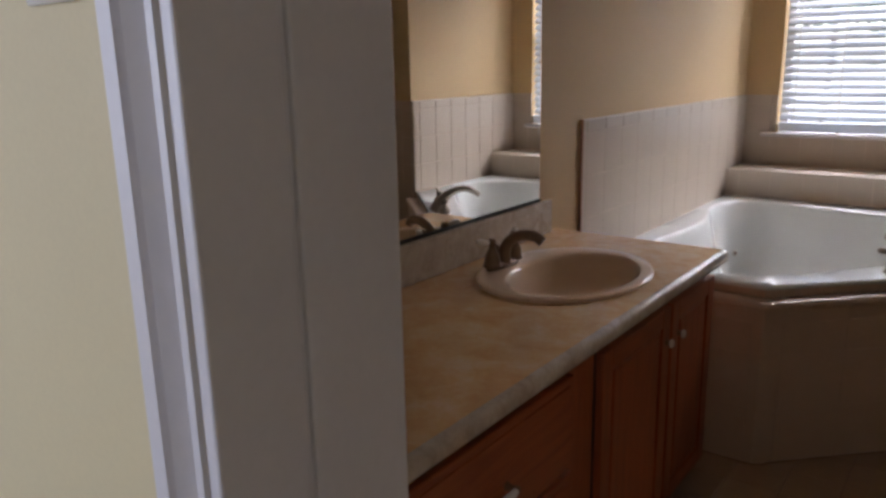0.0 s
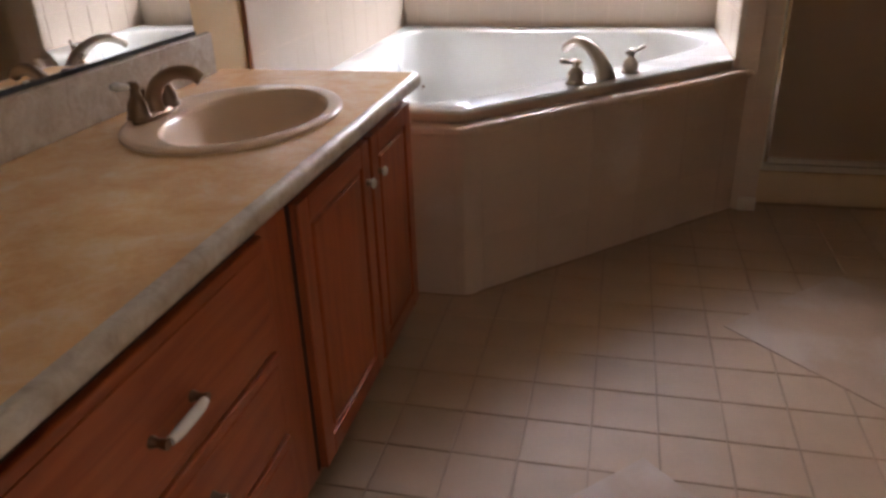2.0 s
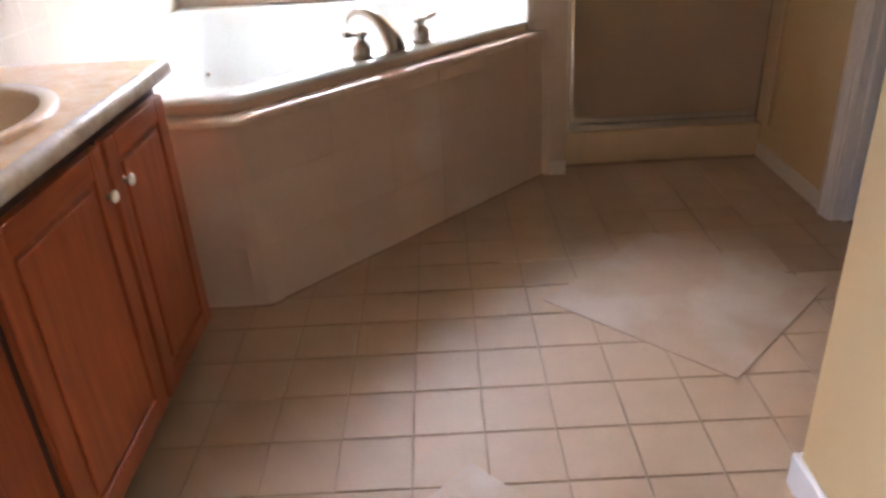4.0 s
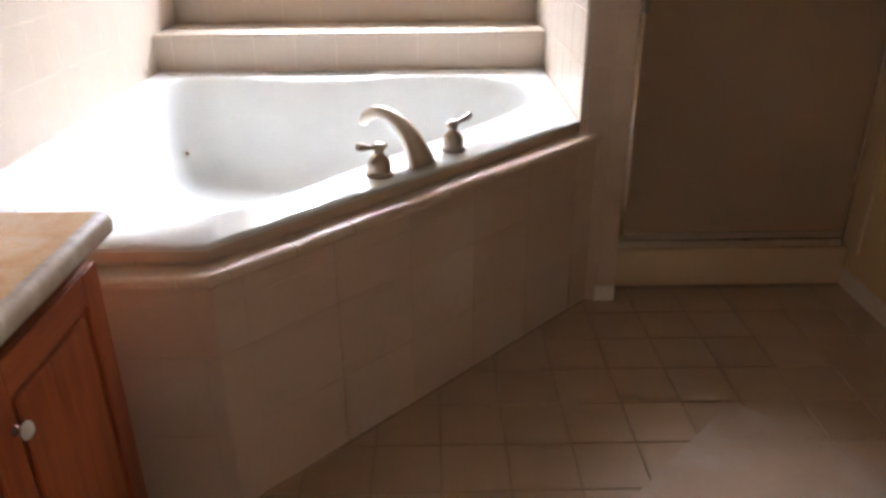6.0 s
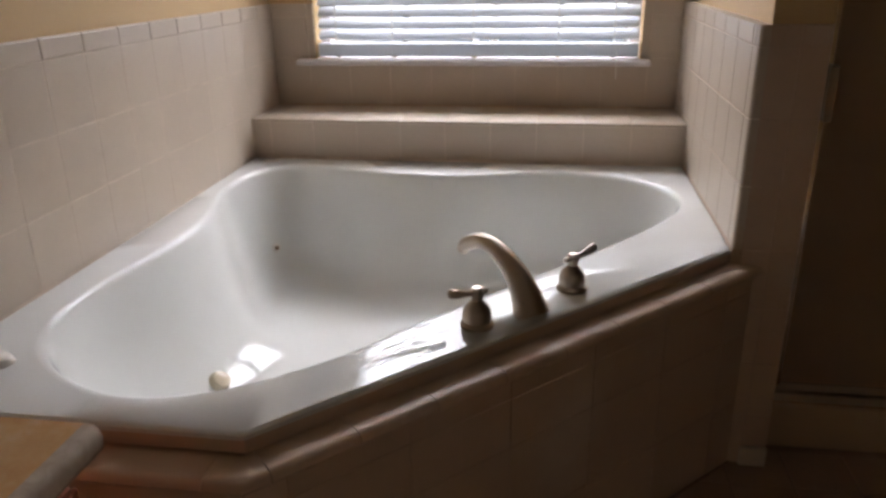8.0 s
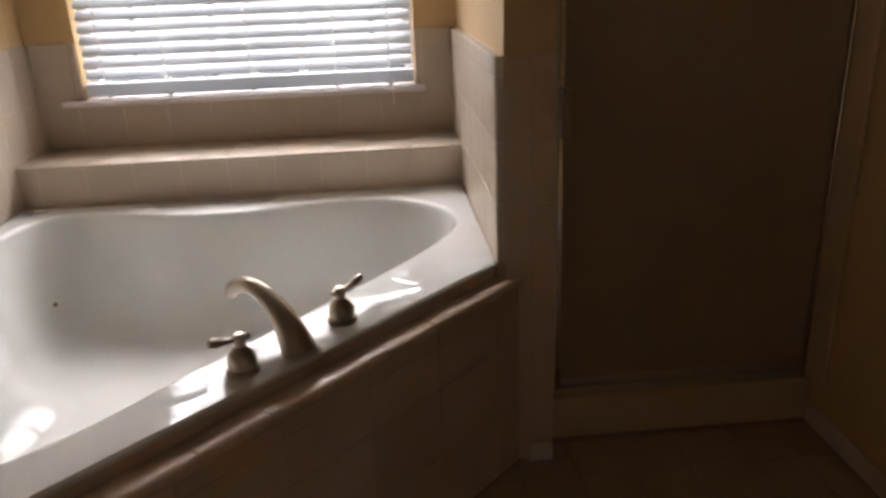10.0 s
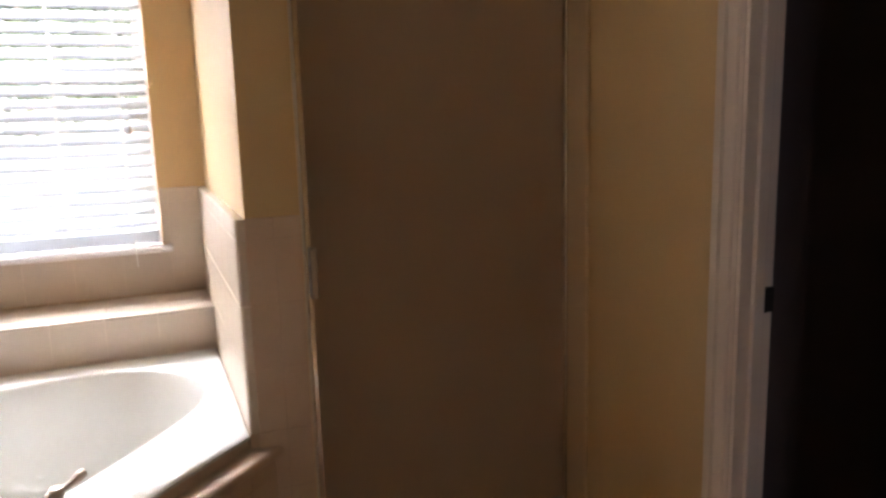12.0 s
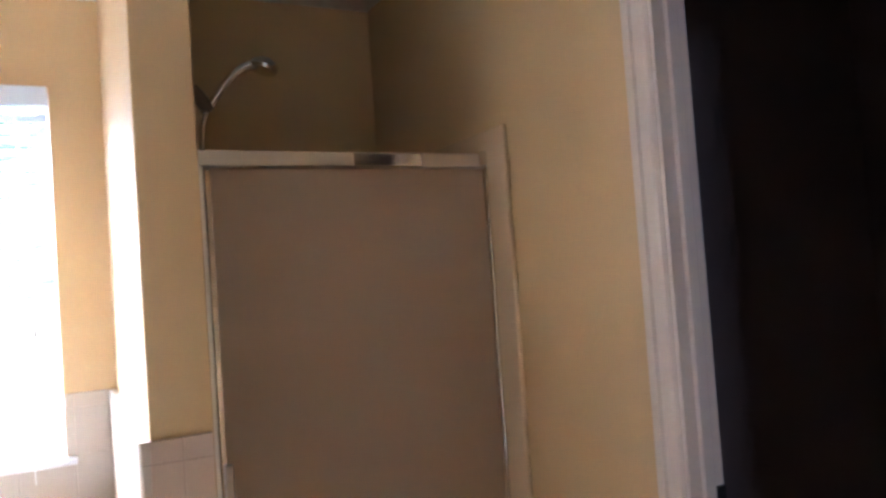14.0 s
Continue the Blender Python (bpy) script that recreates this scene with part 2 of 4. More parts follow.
# ---- mesh helpers ----
def box(bm, x0, x1, y0, y1, z0, z1, bevel=0.0, segments=2):
    r = bmesh.ops.create_cube(bm, size=1.0, matrix=Matrix.Translation(((x0 + x1) / 2, (y0 + y1) / 2, (z0 + z1) / 2))
                              @ Matrix.Diagonal((x1 - x0, y1 - y0, z1 - z0, 1)))
    if bevel:
        edges = list({e for v in r["verts"] for e in v.link_edges})
        bmesh.ops.bevel(bm, geom=edges, offset=bevel, segments=segments, profile=0.5, affect="EDGES")
    return bm


def boxes(*rows, bevel=0.0, segments=2):
    bm = bmesh.new()
    for r in rows:
        box(bm, *r, bevel=bevel, segments=segments)
    return bm


def lathe(profile, segments=28, centre=(0, 0, 0), squash=(1, 1)):
    """Turns (radius, height) rows about the upright through centre."""
    bm = bmesh.new()
    rings = []
    for r, z in profile:
        if r < 1e-5:
            rings.append([bm.verts.new((centre[0], centre[1], centre[2] + z))])
        else:
            rings.append([bm.verts.new((centre[0] + squash[0] * r * math.cos(2 * math.pi * k / segments),
                                        centre[1] + squash[1] * r * math.sin(2 * math.pi * k / segments), centre[2] + z)) for k in range(segments)])
    for a, b in zip(rings, rings[1:]):
        for k in range(segments):
            j = (k + 1) % segments
            if len(a) == 1 and len(b) > 1:
                bm.faces.new((a[0], b[j], b[k]))
            elif len(b) == 1 and len(a) > 1:
                bm.faces.new((a[k], a[j], b[0]))
            elif len(a) > 1:
                bm.faces.new((a[k], a[j], b[j], b[k]))
    bmesh.ops.recalc_face_normals(bm, faces=bm.faces)
    return bm


def smooth_path(points, steps=8):
    """A Catmull-Rom curve through a few points."""
    p = [Vector(q) for q in points]
    p = [p[0] * 2 - p[1]] + p + [p[-1] * 2 - p[-2]]
    out = []
    for i in range(1, len(p) - 2):
        for k in range(steps):
            t = k / steps
            out.append(0.5 * (2 * p[i] + (p[i + 1] - p[i - 1]) * t + (2 * p[i - 1] - 5 * p[i] + 4 * p[i + 1] - p[i + 2]) * t * t
                              + (3 * p[i] - p[i - 1] - 3 * p[i + 1] + p[i + 2]) * t ** 3))
    return out + [p[-2]]


def tube(points, radii, segments=14, steps=8, bm=None, flat=1.0):
    """A round bar swept along a smooth path; radii at the given points."""
    bm = bm or bmesh.new()
    path = smooth_path(points, steps) if steps > 1 else [Vector(q) for q in points]
    rad = np.interp(np.linspace(0, len(points) - 1, len(path)), range(len(points)), radii)
    side = None
    rings = []
    for i, c in enumerate(path):
        d = (path[min(i + 1, len(path) - 1)] - path[max(i - 1, 0)]).normalized()
        if side is None:
            side = d.cross(Vector((0, 0, 1)))
            side = side.normalized() if side.length > 1e-4 else Vector((1, 0, 0))
        side = (side - d * side.dot(d)).normalized()
        up = side.cross(d)
        rings.append([bm.verts.new(c + float(rad[i]) * (side * math.cos(2 * math.pi * k / segments) + flat * up * math.sin(2 * math.pi * k / segments)))
                      for k in range(segments)])
    for a, b in zip(rings, rings[1:]):
        for k in range(segments):
            j = (k + 1) % segments
            bm.faces.new((a[k], a[j], b[j], b[k]))
    bm.faces.new(list(reversed(rings[0])))
    bm.faces.new(rings[-1])
    bmesh.ops.recalc_face_normals(bm, faces=bm.faces)
    return bm


def prism(outline, z0, z1, bm=None):
    """An upright block on a plan outline (anticlockwise)."""
    bm = bm or bmesh.new()
    lo = [bm.verts.new((x, y, z0)) for x, y in outline]
    hi = [bm.verts.new((x, y, z1)) for x, y in outline]
    bm.faces.new(list(reversed(lo)))
    bm.faces.new(hi)
    for k in range(len(outline)):
        j = (k + 1) % len(outline)
        bm.faces.new((lo[k], lo[j], hi[j], hi[k]))
    return bm


def part(name, bm, material, parent=None, label="", smooth=False, at=None):
    """Links a bmesh as one mesh object, under a thing or a part."""
    me = bpy.data.meshes.new(name)
    bm.to_mesh(me)
    bm.free()
    me.materials.append(material)
    if smooth:
        me.polygons.foreach_set("use_smooth", [True] * len(me.polygons))
        me.set_sharp_from_angle(angle=radians(38))
    ob = new(name, me)
    if parent:
        ob.parent = parent
    if at:
        ob.matrix_basis = at
    if label:
        ob["label"] = label
    return ob


def thing(name, label, category, group="", kind=""):
    return tagged(new(name), label, category, group, kind)


def structure(name, bm, material, label, category, smooth=False):
    return tagged(part(name, bm, material, smooth=smooth), label, category, kind="structure")


# ---- shell of the rooms ----
H = 2.64
structure("wall_left", boxes((-0.12, 0.0, 1.87, 6.27, 0, H)), PAINT, "tan painted bathroom wall behind vanity and tub", "wall")
structure("wall_window", boxes((0.0, 0.19, 6.12, 6.27, 0, H), (1.50, 1.672, 6.12, 6.27, 0, H), (0.19, 1.50, 6.12, 6.27, 0, 0.975),
                               (0.19, 1.50, 6.12, 6.27, 2.31, H)), PAINT, "tan painted wall with a deep window opening", "wall")
structure("wall_stub", boxes((1.672, 1.812, 4.95, 6.27, 0, H), bevel=0.004), PAINT, "narrow tan painted wall between tub and shower", "wall")
structure("wall_shower_back", boxes((1.812, 2.68, 5.95, 6.27, 0, H)), PAINT, "tan painted wall above the shower surround", "wall")
structure("wall_right", boxes((2.68, 2.77, 3.08, 3.52, 0, H), (2.68, 2.77, 4.355, 6.27, 0, H), (2.68, 2.77, 3.52, 4.355, 2.13, H)), PAINT,
          "tan painted wall with a doorway to a dark room", "wall")
structure("wall_partition", boxes((2.0, 2.12, 1.87, 3.08, 0, H), (2.12, 2.77, 2.96, 3.08, 0, H)), PAINT, "tan painted partition wall with an outer corner", "wall")
structure("wall_entry", boxes((-1.72, 0.83, 1.67, 1.87, 0, H), (1.76, 3.72, 1.67, 1.87, 0, H), (0.83, 1.76, 1.67, 1.87, 2.06, H)), PAINT_BED,
          "beige painted wall with the entry doorway", "wall")
structure("wall_bedroom", boxes((-1.72, -1.6, -2.62, -1.6, 0, H), (-1.72, -1.6, -0.3, 1.67, 0, H), (-1.72, -1.6, -1.6, -0.3, 0, 0.9), (-1.72, -1.6, -1.6, -0.3, 2.2, H),
                                (3.6, 3.72, -2.62, 1.67, 0, H), (-1.6, 3.6, -2.62, -2.5, 0, H)), PAINT_BED,
          "plain beige walls of the room outside", "wall")
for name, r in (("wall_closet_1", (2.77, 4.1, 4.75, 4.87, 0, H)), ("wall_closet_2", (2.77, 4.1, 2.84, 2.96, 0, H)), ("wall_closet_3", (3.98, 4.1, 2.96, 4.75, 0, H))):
    structure(name, boxes(r), DARKROOM, "wall of the unlit room with its darkness painted in", "wall")
structure("ceiling", boxes((-0.12, 4.1, 1.87, 6.27, H, H + 0.1), (-1.72, 3.72, -2.62, 1.87, H, H + 0.1)), CEIL, "flat off-white painted ceiling", "ceiling")
floor = structure("floor", boxes((-0.12, 2.68, 1.69, 6.27, -0.10, -0.0035)), FLOOR_GROUT, "beige square ceramic floor tiles with dark grout", "floor")
structure("floor_outer_room", boxes((-1.72, 3.72, -2.62, 1.69, -0.10, 0.0)), CARPET, "tan carpet outside the bathroom", "floor")
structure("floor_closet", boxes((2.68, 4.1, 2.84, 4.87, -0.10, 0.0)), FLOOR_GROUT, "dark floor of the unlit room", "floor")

# baseboards
def baseboard_run(name, x0, x1, y0, y1, label, material=TRIM_OLD, h=0.085):
    structure(name, boxes((x0, x1, y0, y1, 0, h), bevel=0.005), material, label, "baseboard")

baseboard_run("baseboard_1", 2.666, 2.68, 4.42, 5.03, "cream painted baseboard along the tan wall", h=0.066)
baseboard_run("baseboard_2", 1.984, 2.0, 1.90, 3.094, "white painted baseboard round the partition corner", TRIM)
baseboard_run("baseboard_3", 2.0, 2.66, 3.08, 3.095, "white painted baseboard on the partition return", TRIM)
baseboard_run("baseboard_4", 1.735, 1.81, 4.926, 4.9385, "short cream baseboard end block beside the tub", TRIM_OLD, 0.062)
baseboard_run("baseboard_5", 2.666, 2.68, 3.096, 3.45, "cream painted baseboard beside the dark doorway")

# entry doorway: lining, door stop and moulded casing
entry = thing("door_1", "white painted entry door frame with moulded casing", "door frame", kind="structure")
part("jamb_lining", boxes((0.83, 0.85, 1.656, 1.750, 0, 2.06), bevel=0.003), TRIM, entry)
part("jamb_lining", boxes((0.83, 0.85, 1.758, 1.885, 0, 2.06), bevel=0.003), TRIM, entry)
part("weather_strip", boxes((0.83, 0.8445, 1.7495, 1.7585, 0, 2.06)), TRIM, entry)
part("jamb_lining", boxes((1.74, 1.76, 1.656, 1.885, 0, 2.06), bevel=0.003), TRIM, entry)
part("head_lining", boxes((0.85, 1.74, 1.656, 1.885, 2.04, 2.06), bevel=0.003), TRIM, entry)

def casing(name, origin, across, out, height, parent, material, width=0.06):
    """A moulded upright casing: profile steps across its width, out from the wall."""
    steps = ((0.0, 0.010), (0.005, 0.018), (0.014, 0.018), (0.018, 0.009), (0.024, 0.012), (0.038, 0.022), (0.043, 0.012), (0.048, 0.024), (width - 0.003, 0.024), (width, 0.020))
    bm = bmesh.new()
    o, a, n = Vector(origin), Vector(across), Vector(out)
    line = [(0.0, 0.0)] + list(steps) + [(width, 0.0)]
    lo = [bm.verts.new(o + a * u + n * v) for u, v in line]
    hi = [bm.verts.new(o + a * u + n * v + Vector((0, 0, height))) for u, v in line]
    for k in range(len(line)):
        j = (k + 1) % len(line)
        bm.faces.new((lo[k], lo[j], hi[j], hi[k]))
    bm.faces.new(lo)
    bm.faces.new(list(reversed(hi)))
    bmesh.ops.recalc_face_normals(bm, faces=bm.faces)
    return part(name, bm, material, parent)

casing("casing", (0.837, 1.67, 0), (-1, 0, 0), (0, -1, 0), 2.11, entry, TRIM, 0.070)
casing("casing", (1.753, 1.67, 0), (1, 0, 0), (0, -1, 0), 2.11, entry, TRIM)
casing("casing", (0.837, 1.87, 0), (-1, 0, 0), (0, 1, 0), 2.11, entry, TRIM)

# doorway to the dark room
dark_door = thing("door_2", "cream painted door frame of the dark room", "door frame", kind="structure")
part("jamb_lining", boxes((2.672, 2.772, 4.338, 4.356, 0, 2.13), bevel=0.002), TRIM_OLD, dark_door)
part("jamb_lining", boxes((2.672, 2.772, 3.519, 3.537, 0, 2.13), bevel=0.002), TRIM_OLD, dark_door)
part("head_lining", boxes((2.672, 2.772, 3.537, 4.338, 2.112, 2.13), bevel=0.002), TRIM_OLD, dark_door)
part("door_stop", boxes((2.706, 2.738, 4.326, 4.338, 0, 2.112), bevel=0.003), TRIM_OLD, dark_door)
casing("casing", (2.68, 4.348, 0), (0, 1, 0), (-1, 0, 0), 2.185, dark_door, TRIM_OLD, 0.072)
casing("casing", (2.68, 3.527, 0), (0, -1, 0), (-1, 0, 0), 2.185, dark_door, TRIM_OLD, 0.072)
part("strike_plate", boxes((2.742, 2.7735, 4.3345, 4.3385, 0.985, 1.045), bevel=0.001), DARK, dark_door, "dark metal strike plate")

# light switch on the wall outside
switch = thing("light_switch", "white plastic wall switch plate beside the doorway", "light switch")
part("plate", boxes((0.628, 0.703, 1.663, 1.67, 1.486, 1.601), bevel=0.003), CERAMIC, switch)
part("rocker", boxes((0.653, 0.678, 1.659, 1.663, 1.516, 1.571), bevel=0.002), CERAMIC, switch)

# ---- window with blind ----
win = thing("window_1", "white framed double-hung window behind a blind", "window", kind="structure")
part("sill", boxes((0.115, 1.535, 6.062, 6.20, 0.975, 0.997), bevel=0.006), TRIM, win)
part("frame", boxes((0.19, 0.23, 6.20, 6.26, 0.997, 2.31), (1.46, 1.50, 6.20, 6.26, 0.997, 2.31), (0.23, 1.46, 6.20, 6.26, 2.27, 2.31),
                    (0.23, 1.46, 6.20, 6.26, 0.997, 1.04), (0.23, 1.46, 6.205, 6.255, 1.62, 1.66)), TRIM, win)
part("muntin", boxes((0.836, 0.854, 6.22, 6.24, 1.66, 2.27), (0.836, 0.854, 6.22, 6.24, 1.04, 1.62)), TRIM, win)
for z0, z1 in ((1.04, 1.62), (1.66, 2.27)):
    pane = part("pane", boxes((0.23, 1.46, 6.228, 6.232, z0, z1)), PANE, win)
    pane.visible_shadow = False

blind = thing("venetian_blind", "white slatted venetian blind lowered over the window", "blind")
part("headrail", boxes((0.195, 1.495, 6.088, 6.175, 2.235, 2.305), bevel=0.004), SLAT, blind)
part("bottom_rail", boxes((0.202, 1.488, 6.118, 6.160, 1.006, 1.058), bevel=0.006), SLAT, blind)
slat_bm = bmesh.new()
rows = []
for k in range(7):
    u = k / 6 - 0.5
    rows.append((u * 0.050, 0.0030 * (1 - 4 * u * u)))
vs = [[slat_bm.verts.new((x, u, v + o)) for u, v in rows] for x, o in ((-0.642, 0.0014), (0.642, 0.0014))]
vb = [[slat_bm.verts.new((x, u, v - 0.0014)) for u, v in rows] for x in (-0.642, 0.642)]
for k in range(6):
    slat_bm.faces.new((vs[0][k], vs[1][k], vs[1][k + 1], vs[0][k + 1]))
    slat_bm.faces.new((vb[0][k + 1], vb[1][k + 1], vb[1][k], vb[0][k]))
for k in (0, 6):
    slat_bm.faces.new((vs[0][k], vs[1][k], vb[1][k], vb[0][k]))
for e in (0, 1):
    slat_bm.faces.new([vs[e][k] for k in range(7)] + [vb[e][k] for k in range(6, -1, -1)])
bmesh.ops.recalc_face_normals(slat_bm, faces=slat_bm.faces)
first = part("slat", slat_bm, SLAT, blind, smooth=True)
random.seed(4)
for k in range(26):
    s = first if k == 0 else new("slat", first.data)
    s.parent = blind
    s.matrix_basis = pose(0.845 + random.uniform(-0.002, 0.002), 6.14, 1.092 + k * 0.0444, 47 + random.uniform(-1.5, 1.5), random.uniform(-0.15, 0.15), 0)
for x in (0.28, 0.515, 0.845, 1.18, 1.395):
    part("ladder_cord", boxes((x - 0.0022, x + 0.0022, 6.1085, 6.110, 1.058, 2.24)), CORD, blind)
    part("ladder_cord", boxes((x - 0.0022, x + 0.0022, 6.170, 6.1715, 1.058, 2.24)), CORD, blind)
    part("cord_plug", lathe([(0, -0.007), (0.008, -0.006), (0.010, -0.002), (0.010, 0.001)], 14, (x, 6.139, 1.0055)), CREAM, blind, smooth=True)
for x0, x1 in ((0.199, 0.2018), (1.4882, 1.491)):
    part("rail_cap", boxes((x0, x1, 6.117, 6.161, 1.005, 1.059), bevel=0.001, segments=1), CORD, blind)
part("lift_cord", tube([(1.43, 6.10, 2.24), (1.431, 6.098, 1.8), (1.423, 6.096, 1.45)], [0.0014] * 3, 6, 4), CORD, blind)
part("cord_tassel", lathe([(0, 0), (0.007, 0.002), (0.006, 0.02), (0.002, 0.032), (0, 0.033)], 12, (1.424, 6.096, 1.42)), NICKEL, blind, "small metal cord weight", True)
part("cord_end", tube([(1.405, 6.075, 1.03), (1.403, 6.056, 1.0), (1.405, 6.053, 0.93)], [0.0018] * 3, 6, 4), CORD, blind)

# ---- bathtub in its tiled surround ----
RIM = 0.655
CENTRE = Vector((0.70, 5.02))
OUTER = [(0.012, 4.003), (0.70, 4.003), (1.645, 4.948), (1.645, 5.788), (0.012, 5.788)]
LOOP = [(0.55, 4.105), (0.36, 4.105), (0.18, 4.24), (0.115, 4.46), (0.15, 4.80), (0.15, 5.05), (0.075, 5.36), (0.11, 5.60), (0.26, 5.70),
        (0.50, 5.635), (0.80, 5.60), (1.12, 5.665), (1.38, 5.645), (1.545, 5.50), (1.565, 5.30), (1.40, 5.02), (0.98, 4.52), (0.76, 4.25)]


def closed_curve(points, count):
    p = [Vector(q) for q in points]
    n = len(p)
    out = []
    for k in range(count):
        f = k * n / count
        i, t = int(f), f - int(f)
        a, b, c, d = p[i - 1], p[i], p[(i + 1) % n], p[(i + 2) % n]
        out.append(0.5 * (2 * b + (c - a) * t + (2 * a - 5 * b + 4 * c - d) * t * t + (3 * b - a - 3 * c + d) * t ** 3))
    return out


def to_outline(direction, outline, centre):
    best = None
    for k in range(len(outline)):
        a, b = Vector(outline[k]) - centre, Vector(outline[(k + 1) % len(outline)]) - centre
        e = b - a
        den = direction.x * e.y - direction.y * e.x
        if abs(den) < 1e-9:
            continue
        s = (a.x * e.y - a.y * e.x) / den
        u = (a.x * direction.y - a.y * direction.x) / den
        if s > 0 and -1e-6 <= u <= 1 + 1e-6:
            best = s if best is None else min(best, s)
    return centre + direction * best


tub = thing("bathtub", "white glossy acrylic corner bathtub with whirlpool jets", "bathtub")
inner = closed_curve(LOOP, 108)
outer = [to_outline((p - CENTRE).normalized(), OUTER, CENTRE) for p in inner]
for c in OUTER:
    k = min(range(len(outer)), key=lambda i: (outer[i] - Vector(c)).length)
    outer[k] = Vector(c)
bm = bmesh.new()
levels = []
levels.append([(*p, RIM - 0.014) for p in outer])
levels.append([(*p, RIM - 0.006) for p in outer])
levels.append([(*(p + (CENTRE - p).normalized() * 0.008), RIM) for p in outer])
for inset, z in ((-0.016, RIM), (-0.006, RIM - 0.001), (0.002, RIM - 0.006), (0.009, RIM - 0.018), (0.018, RIM - 0.05), (0.045, RIM - 0.17),
                 (0.080, RIM - 0.29), (0.12, RIM - 0.36), (0.18, RIM - 0.40), (0.27, RIM - 0.41)):
    levels.append([(*(p + (CENTRE - p).normalized() * inset), z) for p in inner])
rings = [[bm.verts.new(q) for q in ring] for ring in levels]
for a, b in zip(rings, rings[1:]):
    for k in range(len(a)):
        j = (k + 1) % len(a)
        bm.faces.new((a[k], a[j], b[j], b[k]))
mid = bm.verts.new((CENTRE.x, CENTRE.y, RIM - 0.415))
for k in range(len(inner)):
    bm.faces.new((rings[-1][k], rings[-1][(k + 1) % len(inner)], mid))
bmesh.ops.recalc_face_normals(bm, faces=bm.faces)
part("shell", bm, ACRYLIC, tub, smooth=True)


def jet(at, facing):
    ob = part("jet", lathe([(0, 0.005), (0.006, 0.005), (0.007, 0.002), (0.013, 0.003), (0.017, 0.002), (0.018, 0)], 20), CERAMIC, tub, "round pale whirlpool jet", True)
    ob.matrix_basis = Matrix.Translation(at) @ Vector(facing).to_track_quat("Z", "Y").to_matrix().to_4x4()
    part("nozzle", lathe([(0, 0.0075), (0.0075, 0.0075), (0.009, 0.004)], 14), BRONZE, ob)
    return ob


jet((0.170, 5.525, 0.378), (1, -0.6, 0.25))
jet((0.40, 4.175, 0.40), (0.1, 1, 0.25))
cover = part("suction_cover", lathe([(0, 0.030), (0.014, 0.029), (0.025, 0.023), (0.030, 0.010), (0.031, -0.004)], 24), CREAM, tub, "round cream suction cover", True)
cover.matrix_basis = Matrix.Translation((0.270, 4.760, 0.266)) @ Vector((0.66, -0.16, 0.73)).to_track_quat("Z", "Y").to_matrix().to_4x4()
part("air_control", lathe([(0, 0.016), (0.030, 0.015), (0.036, 0.010), (0.040, 0.0)], 24, (0.125, 4.165, RIM), (1.15, 0.85)), CERAMIC, tub, "low oval air control knob", True)
part("air_control", lathe([(0, 0.010), (0.022, 0.009), (0.027, 0.0)], 20, (0.10, 5.735, RIM), (1.3, 0.7)), CERAMIC, tub, "low oval air control knob", True)
part("drain", lathe([(0, 0.004), (0.03, 0.004), (0.035, 0.0)], 20, (0.62, 4.85, RIM - 0.412)), CHROME, tub, "round metal drain cover", True)

# tiled apron: core, then separate tiles below a bullnose ledge
apron = structure("tub_apron", prism([(0.03, 3.9488), (0.7132, 3.9488), (1.728, 4.9636), (1.64, 4.9636), (1.63, 5.0), (0.68, 4.06), (0.03, 4.06)], 0, 0.585), APRON_GROUT,
                  "taupe tiled apron in front of the corner tub", "tub surround")
D = Vector((1, 1)).normalized()
OUT = Vector((1, -1)).normalized()
START = Vector((0.714, 3.947))


def face_tile(name, a, b, n, z0, z1, depth, material, parent):
    """A thin tile on an upright face between plan points a and b, n outward; softened front edge."""
    e = 0.0012
    bm = bmesh.new()
    t = (b - a).normalized()
    lo = [(a, z0), (b, z0), (b, z1), (a, z1)]
    back = [bm.verts.new((*(p - n * depth), z)) for p, z in lo]
    side = [bm.verts.new((*(p - n * e), z)) for p, z in lo]
    front = [bm.verts.new((*(p + t * (e if i in (0, 3) else -e)), z + (e if i < 2 else -e))) for i, (p, z) in enumerate(lo)]
    for u, v in ((back, side), (side, front)):
        for k in range(4):
            j = (k + 1) % 4
            bm.faces.new((u[k], u[j], v[j], v[k]))
    bm.faces.new(front)
    bmesh.ops.recalc_face_normals(bm, faces=bm.faces)
    return part(name, bm, material, parent)


def ledge_piece(a, b, n, parent, material=APRON_TILE):
    """A bullnose ledge tile: flat top sloping to a rounded nose."""
    prof = [(-0.058, 0.612), (0.000, 0.6135), (0.010, 0.611), (0.016, 0.604), (0.017, 0.594), (0.012, 0.587), (0.0, 0.585), (-0.058, 0.585)]
    bm = bmesh.new()
    ra = [bm.verts.new((*(a + n * u), z)) for u, z in prof]
    rb = [bm.verts.new((*(b + n * u), z)) for u, z in prof]
    for k in range(len(prof)):
        j = (k + 1) % len(prof)
        bm.faces.new((ra[k], ra[j], rb[j], rb[k]))
    bm.faces.new(ra)
    bm.faces.new(list(reversed(rb)))
    bmesh.ops.recalc_face_normals(bm, faces=bm.faces)
    return part("ledge_tile", bm, material, parent, smooth=True)


